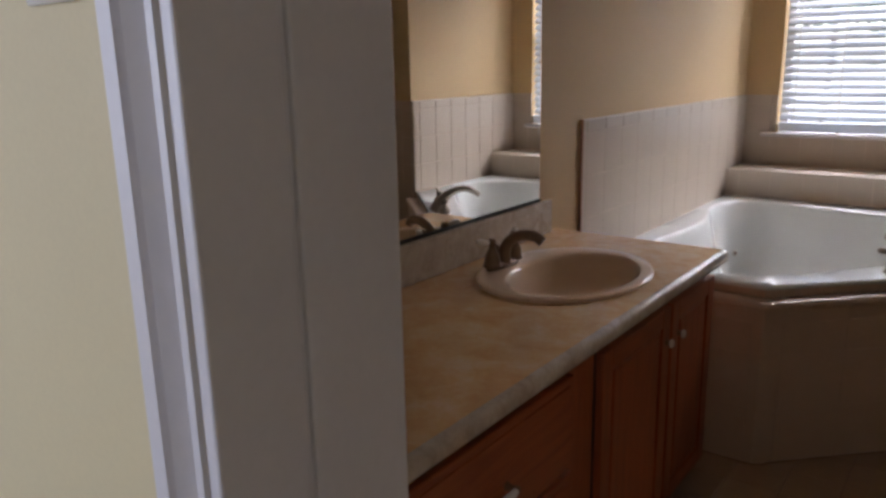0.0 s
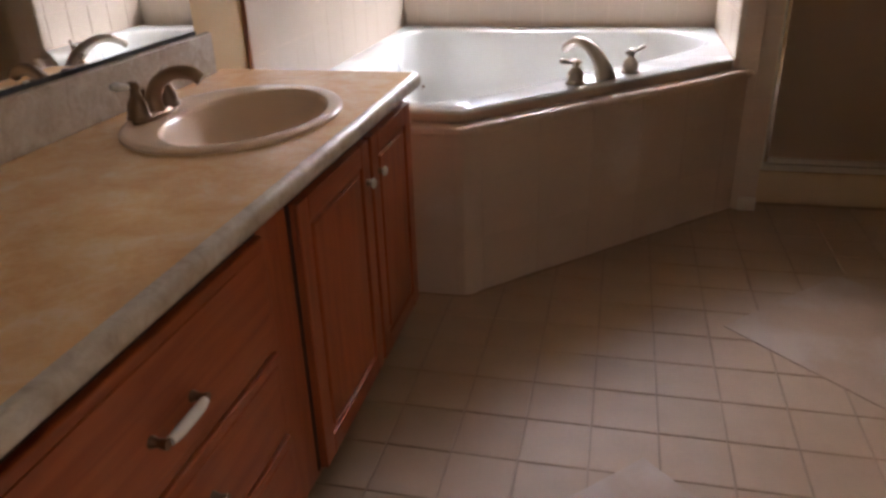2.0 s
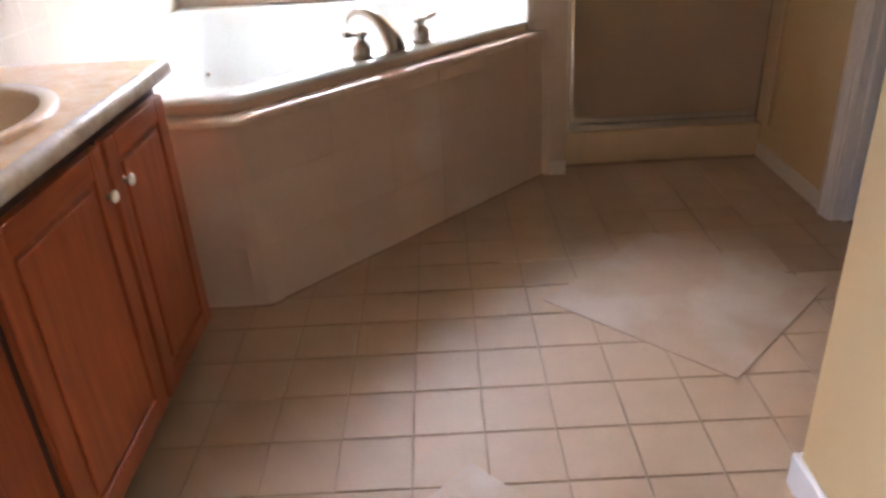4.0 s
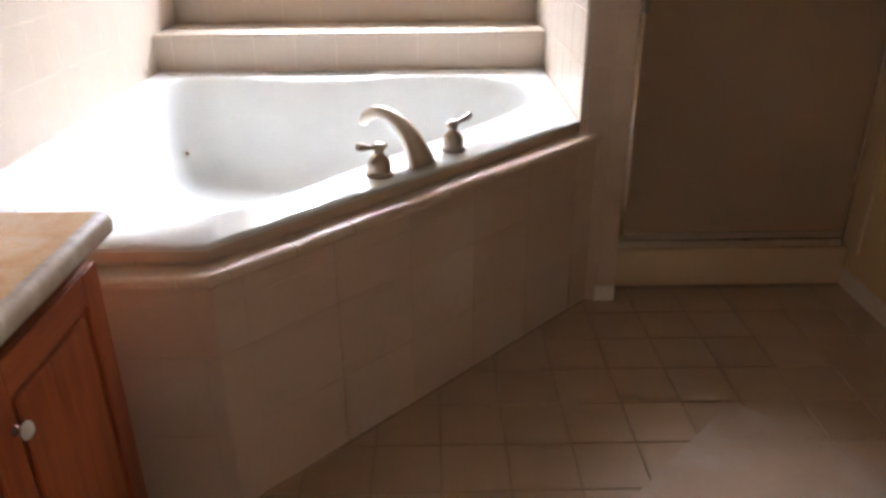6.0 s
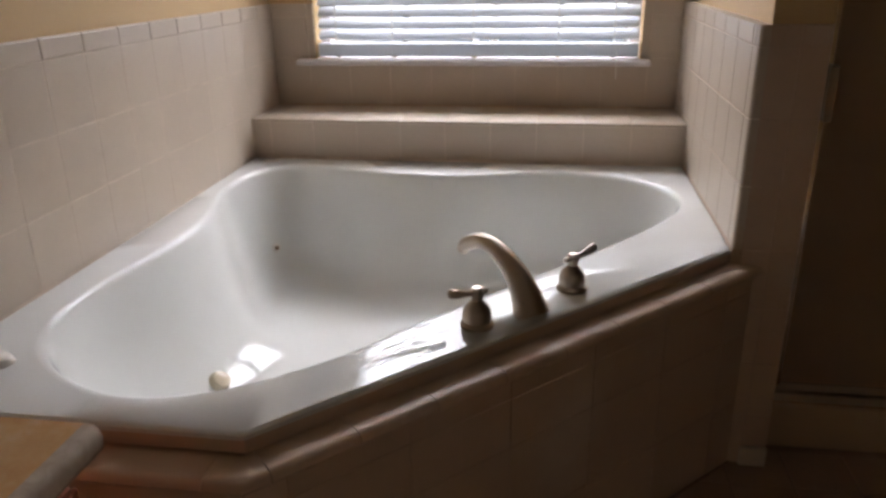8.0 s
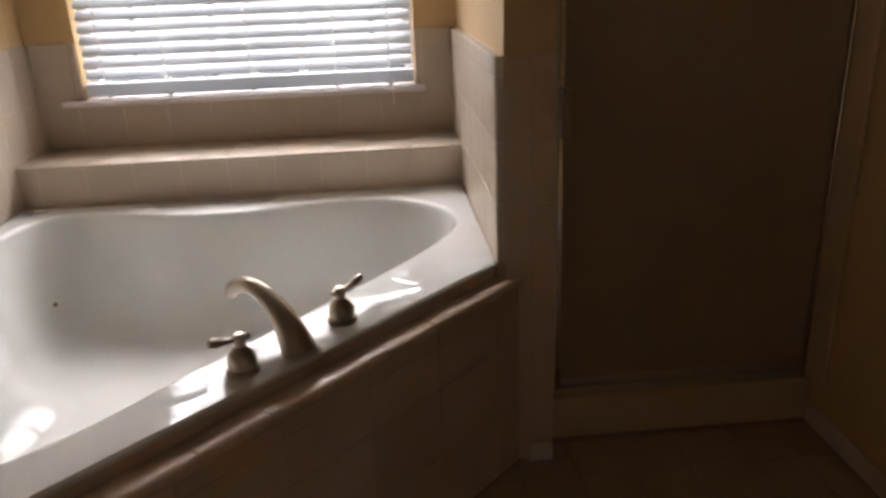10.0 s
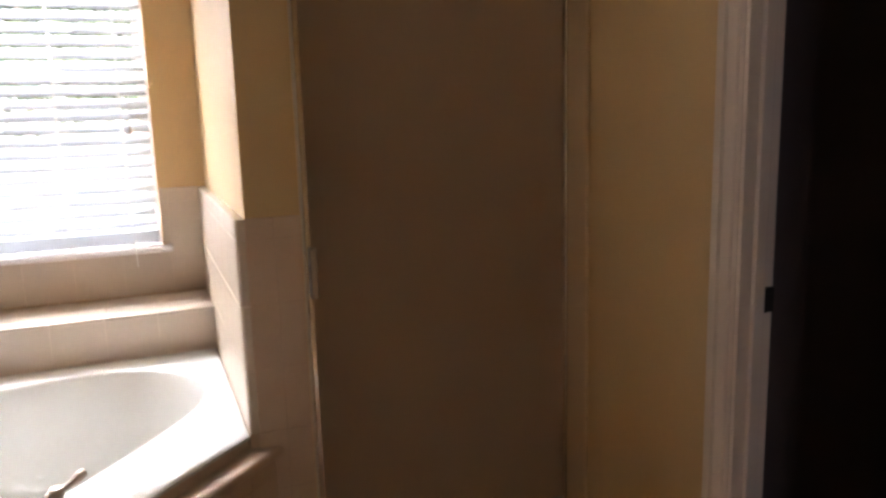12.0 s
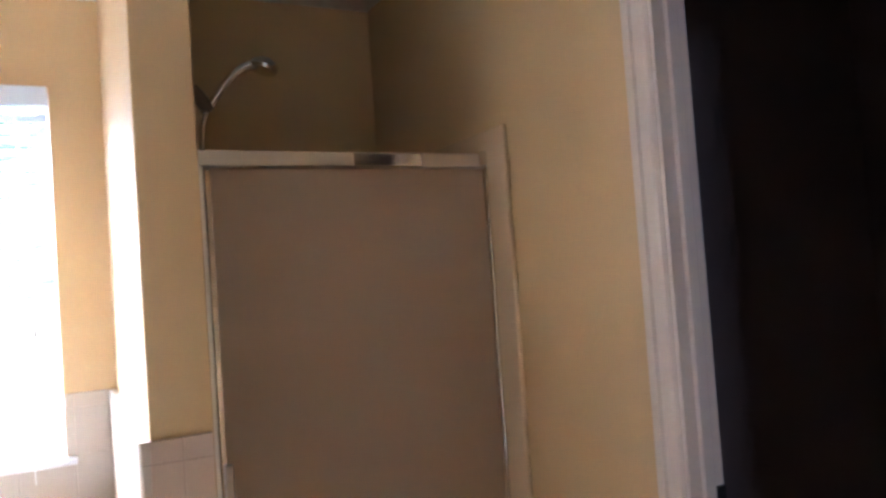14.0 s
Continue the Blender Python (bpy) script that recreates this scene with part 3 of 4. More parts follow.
LEN = 1.424
for z0, z1 in ((0.0, 0.208), (0.2095, 0.418), (0.4195, 0.536), (0.5375, 0.584)):
    s = 0.0
    while s < LEN - 0.01:
        w = min(0.0755 if s == 0 else 0.245, LEN - s)
        face_tile("apron_tile", START + D * (s + 0.0008), START + D * (s + w - 0.0008), OUT, z0, z1, 0.006, APRON_TILE, apron)
        s += w
    for a, b in ((0.40, 0.6785), (0.680, 0.7125)):
        face_tile("apron_tile", Vector((a, 3.947)), Vector((b, 3.947)), Vector((0, -1)), z0, z1, 0.006, APRON_TILE, apron)
s = 0.045
while s < LEN - 0.02:
    w = min(0.165, LEN - s)
    ledge_piece(START + D * (s + 0.001), START + D * (s + w - 0.001), OUT, apron)
    s += w
# mitred corner piece and the short run by the counter
bm = bmesh.new()
prof = [(-0.055, 0.612), (0.000, 0.6135), (0.010, 0.611), (0.016, 0.604), (0.017, 0.594), (0.012, 0.587), (0.0, 0.585), (-0.055, 0.585)]
bis = (Vector((0, -1)) + OUT).normalized() / math.cos(radians(22.5))
cols = [[bm.verts.new((*(q + d * u), z)) for u, z in prof] for q, d in ((Vector((0.655, 3.947)), Vector((0, -1))), (START, bis), (START + D * 0.044, OUT))]
for a, b in zip(cols, cols[1:]):
    for k in range(len(prof)):
        j = (k + 1) % len(prof)
        bm.faces.new((a[k], a[j], b[j], b[k]))
bm.faces.new(cols[0])
bm.faces.new(list(reversed(cols[2])))
bmesh.ops.recalc_face_normals(bm, faces=bm.faces)
part("ledge_tile", bm, APRON_TILE, apron, smooth=True)
ledge_piece(Vector((0.40, 3.947)), Vector((0.654, 3.947)), Vector((0, -1)), apron)

# uneven bead of old caulk along the foot of the apron
random.seed(21)
line = [Vector((0.50, 3.9455))] + [Vector((0.714, 3.9455)) + D * (LEN * k / 22) + OUT * 0.0015 for k in range(23)]
part("caulk", tube([(*p, 0.0015) for p in line], [random.uniform(0.0025, 0.0055) for p in line], 7, 2), CAULK, apron, "thin uneven brown caulk line", True)

# narrow upright strip under the tub's lip
q0, q1, q2 = Vector((0.03, 4.007)), Vector((0.699, 4.007)), Vector((1.641, 4.949))
face_tile("edge_strip", q0, q1, Vector((0, -1)), 0.6125, RIM - 0.0135, 0.02, APRON_TILE, apron)
face_tile("edge_strip", q1, q2, OUT, 0.6125, RIM - 0.0135, 0.02, APRON_TILE, apron)

# tiled step behind the tub, under the window
step = structure("tub_deck_step", boxes((0.0, 1.658, 5.8008, 6.12, 0.60, 0.8052)), GROUT, "beige tiled step between tub and window", "tiled step")
edges = [0.012, 0.085] + [0.085 + 0.1715 * k for k in range(1, 10)]
edges = [e for e in edges if e < 1.60] + [1.645]
for a, b in zip(edges, edges[1:]):
    face_tile("riser_tile", Vector((a + 0.001, 5.80)), Vector((b - 0.001, 5.80)), Vector((0, -1)), 0.6585, 0.7925, 0.01, TILE, step)
    bmt = boxes((a + 0.001, b - 0.001, 5.7965, 5.96, 0.794, 0.8075), bevel=0.005)
    part("step_tile", bmt, TILE, step, smooth=True)
    part("step_tile", boxes((a + 0.001, b - 0.001, 5.962, 6.108, 0.799, 0.8065), bevel=0.002, segments=1), TILE, step)

# wall tiles round the tub
TOP = 1.215
ROWS_Z = ((0.657, 0.8235), (0.8265, 0.993), (0.996, 1.1625))
field_left = structure("tile_panel_left", boxes((0.0, 0.0100, 3.955, 6.12, 0.60, 1.21)), GROUT, "beige square wall tiles beside the tub", "tile panel")
ys = [3.953, 3.985] + [3.985 + 0.1645 * k for k in range(1, 13)] + [6.108]
for a, b in zip(ys, ys[1:]):
    for z0, z1 in ROWS_Z:
        face_tile("wall_tile", Vector((0.0105, a + 0.001)), Vector((0.0105, b - 0.001)), Vector((1, 0)), z0, z1, 0.0105, TILE, field_left)
    cap = boxes((0.0003, 0.0125, a + 0.001, b - 0.001, 1.1645, TOP), bevel=0.004)
    part("cap_tile", cap, TILE, field_left)

part("edge_trim", boxes((0.0004, 0.0135, 3.940, 3.9525, 0.655, TOP + 0.001), bevel=0.002, segments=1), EDGE, field_left, "reddish-brown strip at the tile panel's end")

field_back = structure("tile_panel_window", boxes((0.0125, 0.145, 6.1110, 6.12, 0.81, 1.205), (1.515, 1.648, 6.1115, 6.12, 0.81, 1.205), (0.145, 1.505, 6.1115, 6.12, 0.81, 0.972)),
                       GROUT, "beige wall tiles below and beside the window", "tile panel")
for a, b in ((0.0125, 0.16), (0.16, 0.188), (1.502, 1.53), (1.53, 1.645)):
    lo = 0.999 if (a < 0.197 and b > 0.12 and a > 0.1) or (a > 1.49 and a < 1.52) else 0.81
    face_tile("wall_tile", Vector((a + 0.001, 6.1095)), Vector((b - 0.001, 6.1095)), Vector((0, -1)), lo, 1.00 if lo < 0.9 else 1.0005, 0.01, TILE, field_back) if lo < 0.9 else None
    face_tile("wall_tile", Vector((a + 0.001, 6.1095)), Vector((b - 0.001, 6.1095)), Vector((0, -1)), 1.002, 1.1625, 0.01, TILE, field_back)
    face_tile("cap_tile", Vector((a + 0.001, 6.1085)), Vector((b - 0.001, 6.1085)), Vector((0, -1)), 1.1645, TOP, 0.0115, TILE, field_back)
xs = [0.161] + [0.161 + 0.1705 * k for k in range(1, 8)] + [1.529]
for a, b in zip(xs, xs[1:]):
    face_tile("wall_tile", Vector((a + 0.001, 6.1095)), Vector((b - 0.001, 6.1095)), Vector((0, -1)), 0.81, 0.972, 0.01, TILE, field_back)

field_stub = structure("tile_panel_stub", boxes((1.6485, 1.672, 4.95, 6.12, 0.60, 1.208), (1.672, 1.808, 4.9425, 4.95, 0.0, 1.21)), STUB_GROUT,
                       "beige wall tiles wrapped round the narrow wall end", "tile panel")
ys = [4.965, 5.0 ] + [5.0 + 0.1645 * k for k in range(1, 7)] + [6.108]
for a, b in zip(ys, ys[1:]):
    for z0, z1 in ROWS_Z:
        face_tile("wall_tile", Vector((1.6465, b - 0.001)), Vector((1.6465, a + 0.001)), Vector((-1, 0)), z0, z1, 0.0105, TILE, field_stub)
    part("cap_tile", boxes((1.6445, 1.6722, a + 0.001, b - 0.001, 1.1645, TOP), bevel=0.004), TILE, field_stub)
for z0, z1 in ROWS_Z + ((1.1645, TOP),):
    arc = [(1.6555 - 0.010 * math.cos(radians(15 * k)), 4.9485 - 0.010 * math.sin(radians(15 * k))) for k in range(7)]
    part("edge_tile", prism([(1.6455, 4.964)] + arc + [(1.6708, 4.9385), (1.6708, 4.964)], z0, z1), TILE, field_stub, smooth=True)
for a, b in ((1.6712, 1.741), (1.743, 1.808)):
    for z0, z1 in ((0.0 if a < 1.7 else 0.064, 0.155), (0.158, 0.3235), (0.3265, 0.49), (0.493, 0.655)) + ROWS_Z + ((1.1645, TOP),):
        face_tile("wall_tile", Vector((a, 4.9405)), Vector((b, 4.9405)), Vector((0, -1)), z0, z1, 0.009, APRON_TILE, field_stub)

# tub filler: arched spout and two lever handles
def tub_handle(name_at, lever):
    h = part("handle", lathe([(0, 0), (0.034, 0.0), (0.035, 0.006), (0.031, 0.010), (0.0285, 0.0125), (0.0285, 0.016), (0.030, 0.020), (0.029, 0.035), (0.0245, 0.045),
                              (0.0165, 0.053), (0.0115, 0.059), (0.0115, 0.065), (0.0145, 0.070), (0.0150, 0.080), (0.010, 0.087), (0, 0.089)], 28), NICKEL, filler, "nickel lever handle on a bell base", True)
    h.matrix_basis = Matrix.Translation((*name_at, RIM + 0.0005))
    d = Vector((*lever, 0)).normalized()
    c = Vector((0, 0, 0.0755))
    part("lever", tube([c - d * 0.024, c - d * 0.018, c, c + d * 0.03 + Vector((0, 0, 0.004)), c + d * 0.052 + Vector((0, 0, 0.010)), c + d * 0.066 + Vector((0, 0, 0.014)),
                        c + d * 0.070 + Vector((0, 0, 0.015))], [0.006, 0.0075, 0.0055, 0.006, 0.0105, 0.0095, 0.003], 12, 4), NICKEL, h, smooth=True)


filler = thing("tub_faucet", "brushed nickel arched tub filler with two levers", "faucet")
tub_handle((1.036, 4.430), (-0.74, -0.67))
tub_handle((1.232, 4.641), (0.74, 0.67))
part("spout", tube([(1.146, 4.497, RIM - 0.001), (1.132, 4.511, RIM + 0.038), (1.104, 4.539, RIM + 0.084), (1.064, 4.579, RIM + 0.114), (1.024, 4.619, RIM + 0.118),
                    (0.988, 4.655, RIM + 0.096), (0.977, 4.666, RIM + 0.078)], [0.040, 0.033, 0.0255, 0.0205, 0.018, 0.0165, 0.014], 20, 8), NICKEL, filler, "arched nickel spout", True)


# ---- vanity ----
CX = 0.58  # face of the cabinet
def raised_door(name, y0, y1, z0, z1, parent):
    d = part(name, boxes((CX, CX + 0.012, y0, y1, z0, z1), bevel=0.003), CHERRY, parent)
    f = 0.055
    part("stile", boxes((CX + 0.0122, CX + 0.021, y0, y0 + f, z0, z1), bevel=0.003), CHERRY, d)
    part("stile", boxes((CX + 0.0122, CX + 0.021, y1 - f, y1, z0, z1), bevel=0.003), CHERRY, d)
    part("rail", boxes((CX + 0.0122, CX + 0.021, y0 + f, y1 - f, z0, z0 + f), bevel=0.003), CHERRY_H, d)
    part("rail", boxes((CX + 0.0122, CX + 0.021, y0 + f, y1 - f, z1 - f, z1), bevel=0.003), CHERRY_H, d)
    part("raised_panel", boxes((CX + 0.0125, CX + 0.0195, y0 + f + 0.014, y1 - f - 0.014, z0 + f + 0.014, z1 - f - 0.014), bevel=0.006), CHERRY, d)
    return d


def knob(parent, y, z):
    k = part("knob", lathe([(0, 0), (0.009, 0.0), (0.008, 0.003), (0.0045, 0.006), (0.005, 0.012), (0, 0.0125)], 16), BRONZE, parent, "metal stem", True)
    k.matrix_basis = pose(CX + 0.021, y, z, 0, 90, 0)
    part("knob_cap", lathe([(0, 0.024), (0.007, 0.0235), (0.0125, 0.020), (0.014, 0.016), (0.011, 0.012), (0, 0.0122)], 20), CERAMIC, k, "white ceramic knob", True)


def carcass(y0, y1, parent):
    part("face_frame", boxes((0.56, CX, y0, y1, 0.08, 0.784)), CHERRY, parent)
    part("toe_kick", boxes((0.50, 0.515, y0, y1, 0.0, 0.0795)), SHADOW_LINE, parent)
    for a, b in ((y0, y0 + 0.016), (y1 - 0.016, y1)):
        part("side_panel", boxes((0.004, 0.5595, a, b, 0.08, 0.784)), CHERRY, parent)
        part("side_foot", boxes((0.004, 0.4995, a, b, 0.0, 0.0795)), CHERRY, parent)
    part("bottom_panel", boxes((0.004, 0.5595, y0 + 0.0165, y1 - 0.0165, 0.085, 0.10)), CHERRY, parent)


doors_unit = thing("sink_cabinet", "cherry-stained sink cabinet with two raised-panel doors", "cabinet", "vanity cabinets")
carcass(2.85, 3.75, doors_unit)
for y0, y1, ky in ((2.91, 3.352, 3.325), (3.372, 3.740, 3.420)):
    d = raised_door("door", y0, y1, 0.095, 0.748, doors_unit)
    knob(d, ky, 0.645)
# thin strips on the frame, painting in the gap shadows round the doors
part("shadow_strip", boxes((CX, CX + 0.003, 3.352, 3.372, 0.095, 0.748)), SHADOW_LINE, doors_unit)
part("shadow_strip", boxes((CX, CX + 0.003, 2.898, 2.910, 0.095, 0.748)), SHADOW_LINE, doors_unit)
part("shadow_strip", boxes((CX, CX + 0.003, 2.898, 3.742, 0.7485, 0.772)), SHADOW_LINE, doors_unit)

drawers = thing("drawer_cabinet", "cherry-stained drawer cabinet with three drawer fronts", "cabinet", "vanity cabinets")
carcass(2.02, 2.8495, drawers)
# gap shadows between the drawer fronts, painted in as strips
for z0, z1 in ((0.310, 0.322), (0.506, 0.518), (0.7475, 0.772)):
    part("shadow_strip", boxes((CX, CX + 0.003, 2.075, 2.765, z0, z1)), SHADOW_LINE, drawers)
for z0, z1, zc in ((0.518, 0.747, 0.6115), (0.322, 0.506, 0.414), (0.10, 0.310, 0.205)):
    d = part("drawer_front", boxes((CX, CX + 0.018, 2.075, 2.765, z0, z1), bevel=0.004), CHERRY_H, drawers)
    part("bead", boxes((CX + 0.018, CX + 0.0205, 2.095, 2.745, z0 + 0.02, z1 - 0.02), bevel=0.002), CHERRY_H, d)
    p = part("pull_grip", tube([(CX + 0.046, 2.373, zc), (CX + 0.048, 2.395, zc), (CX + 0.048, 2.445, zc), (CX + 0.046, 2.467, zc)], [0.0075, 0.0095, 0.0095, 0.0075], 14, 5), CERAMIC, d,
             "white ceramic bar pull", True)
    for y in (2.366, 2.474):
        part("pull_post", tube([(CX + 0.0205, y, zc), (CX + 0.032, y, zc), (CX + 0.047, y, zc)], [0.010, 0.006, 0.009], 12, 4), BRONZE, p, "metal post", True)
plain_unit = thing("end_cabinet", "cherry-stained cabinet end against the entry wall", "cabinet", "vanity cabinets")
carcass(1.887, 2.0195, plain_unit)
part("filler_strip", boxes((CX, CX + 0.010, 1.90, 2.005, 0.095, 0.748), bevel=0.003), CHERRY, plain_unit)

# counter with a rounded nose, cut for the sink
SINK = Vector((0.320, 3.240))
SA, SB = 0.24, 0.305  # half sizes along x and y
top = thing("countertop", "beige marbled laminate vanity countertop", "countertop")
N = 64
hole = [Vector((SINK.x + (SA - 0.02) * math.cos(2 * math.pi * k / N), SINK.y + (SB - 0.02) * math.sin(2 * math.pi * k / N))) for k in range(N)]
rect = [(0.002, 1.872), (0.610, 1.872), (0.610, 3.765), (0.002, 3.765)]
ring = [to_outline((p - SINK).normalized(), rect, SINK) for p in hole]
for c in rect:
    k = min(range(N), key=lambda i: (ring[i] - Vector(c)).length)
    ring[k] = Vector(c)
bm = bmesh.new()
hv, rv = [bm.verts.new((*p, 0.828)) for p in hole], [bm.verts.new((*p, 0.828)) for p in ring]
hl, rl = [bm.verts.new((*p, 0.786)) for p in hole], [bm.verts.new((*p, 0.786)) for p in ring]
for k in range(N):
    j = (k + 1) % N
    bm.faces.new((hv[k], rv[k], rv[j], hv[j]))
    bm.faces.new((hl[j], rl[j], rl[k], hl[k]))
    bm.faces.new((hl[k], hv[k], hv[j], hl[j]))
    bm.faces.new((rv[k], rl[k], rl[j], rv[j]))
bmesh.ops.recalc_face_normals(bm, faces=bm.faces)
part("slab", bm, COUNTER, top)
bm = bmesh.new()
nose = [(0.0, 0.0), (0.010, -0.001), (0.017, -0.006), (0.021, -0.014), (0.021, -0.030), (0.017, -0.038), (0.009, -0.042), (0.0, -0.042)]
ends = [[bm.verts.new((0.6101 + u, y, 0.828 + v)) for u, v in nose] for y in (1.89, 3.765)]
for k in range(len(nose)):
    j = (k + 1) % len(nose)
    bm.faces.new((ends[0][k], ends[0][j], ends[1][j], ends[1][k]))
bm.faces.new(ends[0])
bm.faces.new(list(reversed(ends[1])))
bmesh.ops.recalc_face_normals(bm, faces=bm.faces)
part("front_edge", bm, COUNTER_SHEEN, top, "marbled rounded edge with a pale sheen painted in", True)
part("backsplash", boxes((0.002, 0.022, 1.873, 3.70, 0.8285, 0.949), bevel=0.005), COUNTER_SHEEN, top, "marbled upstand with a pale sheen painted in")

# drop-in sink
sink = thing("bathroom_sink", "almond oval drop-in sink set in the counter", "sink")
prof = [(1.0, -0.001), (1.0, 0.005), (0.988, 0.0085), (0.955, 0.0105), (0.90, 0.0100), (0.86, 0.0075)]
bm = bmesh.new()
rings = []
for f, z in prof:
    rings.append([bm.verts.new((SINK.x + SA * f * math.cos(2 * math.pi * k / N), SINK.y + SB * f * math.sin(2 * math.pi * k / N), 0.8285 + z)) for k in range(N)])
BC = Vector((SINK.x + 0.032, SINK.y - 0.005))
for a_, b_, z in ((0.180, 0.260, 0.0070), (0.172, 0.252, 0.003), (0.166, 0.245, -0.008), (0.150, 0.222, -0.05), (0.120, 0.175, -0.10), (0.07, 0.10, -0.13), (0.02, 0.02, -0.138)):
    rings.append([bm.verts.new((BC.x + a_ * math.cos(2 * math.pi * k / N), BC.y + b_ * math.sin(2 * math.pi * k / N), 0.8285 + z)) for k in range(N)])
for a, b in zip(rings, rings[1:]):
    for k in range(N):
        j = (k + 1) % N
        bm.faces.new((a[k], a[j], b[j], b[k]))
bm.faces.new(rings[-1])
bmesh.ops.recalc_face_normals(bm, faces=bm.faces)
part("basin", bm, ALMOND, sink, smooth=True)
part("drain", lathe([(0, 0.005), (0.016, 0.005), (0.021, 0.0)], 18, (BC.x, BC.y, 0.8285 - 0.137)), CHROME, sink, "metal drain", True)

tap = thing("sink_faucet", "aged nickel two-handle faucet on the sink", "faucet")
TX, TY, TZ = 0.140, 3.185, 0.8385
part("base", lathe([(0, 0), (0.032, 0), (0.033, 0.008), (0.028, 0.014), (0, 0.016)], 28, (TX, TY, TZ), (0.8, 2.6)), BRONZE, tap, smooth=True)
part("spout", tube([(TX, TY, TZ + 0.012), (TX + 0.004, TY, TZ + 0.045), (TX + 0.022, TY + 0.003, TZ + 0.078), (TX + 0.058, TY + 0.010, TZ + 0.098), (TX + 0.098, TY + 0.019, TZ + 0.097),
                    (TX + 0.120, TY + 0.024, TZ + 0.082)], [0.025, 0.019, 0.0165, 0.0155, 0.0165, 0.0145], 18, 8), BRONZE, tap, "curved spout", True)
part("pop_up_rod", tube([(TX - 0.012, TY, TZ + 0.02), (TX - 0.020, TY, TZ + 0.045), (TX - 0.021, TY, TZ + 0.062)], [0.003, 0.003, 0.005], 8, 3), BRONZE, tap, smooth=True)
for s in (-1, 1):
    h = part("handle", lathe([(0, 0), (0.027, 0), (0.0275, 0.006), (0.0245, 0.010), (0.0235, 0.022), (0.0215, 0.034), (0.0150, 0.046), (0.0105, 0.056), (0.0100, 0.064), (0.0135, 0.070), (0.0130, 0.077), (0.009, 0.083), (0, 0.085)], 22,
                             (TX, TY + s * 0.060, TZ + 0.010)), BRONZE, tap, "bell-shaped handle", True)
    c = Vector((TX, TY + s * 0.060, TZ + 0.084))
    d = Vector((-0.5, s, 0)).normalized()
    part("lever", tube([c, c + d * 0.018, c + d * 0.038 + Vector((0, 0, 0.004)), c + d * 0.052 + Vector((0, 0, 0.006))], [0.006, 0.007, 0.011, 0.006], 12, 4), CERAMIC, h, "pale ceramic lever", True)

mirror = thing("wall_mirror", "large frameless wall mirror above the backsplash", "mirror")
part("glass", boxes((0.002, 0.008, 1.89, 3.632, 0.961, 2.05), bevel=0.001, segments=1), MIRROR, mirror)
part("bottom_channel", boxes((0.0015, 0.011, 1.89, 3.632, 0.9505, 0.9605)), DARK, mirror, "dark metal bottom channel")

# ---- shower ----
stall = thing("shower_stall", "cream fibreglass shower stall with a raised curb", "shower")
bm = boxes((1.8135, 2.6785, 5.03, 5.125, 0.0, 0.150), bevel=0.012, segments=3)
part("curb", bm, STALL, stall, smooth=True)
part("pan", boxes((1.8135, 2.6785, 5.126, 5.949, 0.0, 0.06), bevel=0.004), STALL, stall)
part("side_panel", boxes((2.662, 2.6785, 4.955, 5.9485, 0.1505, 1.965), bevel=0.0075, segments=3), STALL, stall, smooth=True)
part("side_panel", boxes((1.8125, 1.83, 5.10, 5.9485, 0.1505, 1.965), bevel=0.006), STALL, stall)
part("back_panel", boxes((1.831, 2.657, 5.93, 5.9495, 0.061, 1.965), bevel=0.006), STALL, stall)

sdoor = thing("shower_door", "closed bronze obscure-glass shower door in a metal frame", "shower door")
Y0, Y1 = 5.045, 5.083
part("header", boxes((1.814, 2.657, Y0 - 0.002, Y1, 1.852, 1.892), bevel=0.004), ALU, sdoor)
# strip added to imitate the window's reflection on the header
part("header_reflection", boxes((2.235, 2.44, Y0 - 0.0045, Y0 - 0.0022, 1.855, 1.889), bevel=0.001, segments=1), CHROME, sdoor, "chrome strip standing in for a reflection on the header")
part("side_rail", boxes((1.8135, 1.838, Y0, Y1, 0.152, 1.8515), bevel=0.003), ALU, sdoor)
part("door_stile", boxes((1.8395, 1.856, Y0 + 0.006, Y1 - 0.008, 0.20, 1.846), bevel=0.003), CHROME, sdoor)
part("side_rail", tube([(2.6525, Y0 + 0.002, 0.152), (2.6525, Y0 + 0.002, 1.0), (2.6525, Y0 + 0.002, 1.90)], [0.0045] * 3, 14, 2), CHROME, sdoor, "bright round chrome door edge", True)
part("bottom_track", boxes((1.8385, 2.6495, Y0 - 0.004, Y1, 0.1515, 0.178), bevel=0.004), ALU, sdoor)
part("door_bottom_rail", boxes((1.8565, 2.6485, Y0 + 0.006, Y1 - 0.008, 0.182, 0.206), bevel=0.004), ALU, sdoor)
part("glass_panel", boxes((1.8565, 2.6485, 5.060, 5.066, 0.2065, 1.848)), OBSCURE, sdoor)
part("pull", boxes((1.847, 1.868, Y0 - 0.010, Y0 + 0.0055, 0.970, 1.112), bevel=0.004), NICKEL, sdoor, "slim metal door pull")
part("hinge_cap", boxes((2.628, 2.6495, Y0 - 0.006, Y0 - 0.0025, 1.858, 1.90), bevel=0.001), CHROME, sdoor, "small metal hinge bracket")

shower = thing("hand_shower", "chrome hand shower on an arm with hose", "shower")
part("wall_arm", tube([(1.812, 5.50, 2.14), (1.86, 5.50, 2.145), (1.915, 5.50, 2.125)], [0.0105, 0.010, 0.010], 12, 6), CHROME, shower, smooth=True)
part("escutcheon", tube([(1.8125, 5.50, 2.14), (1.820, 5.50, 2.14), (1.826, 5.50, 2.14)], [0.030, 0.026, 0.012], 20, 2), CHROME, shower, smooth=True)
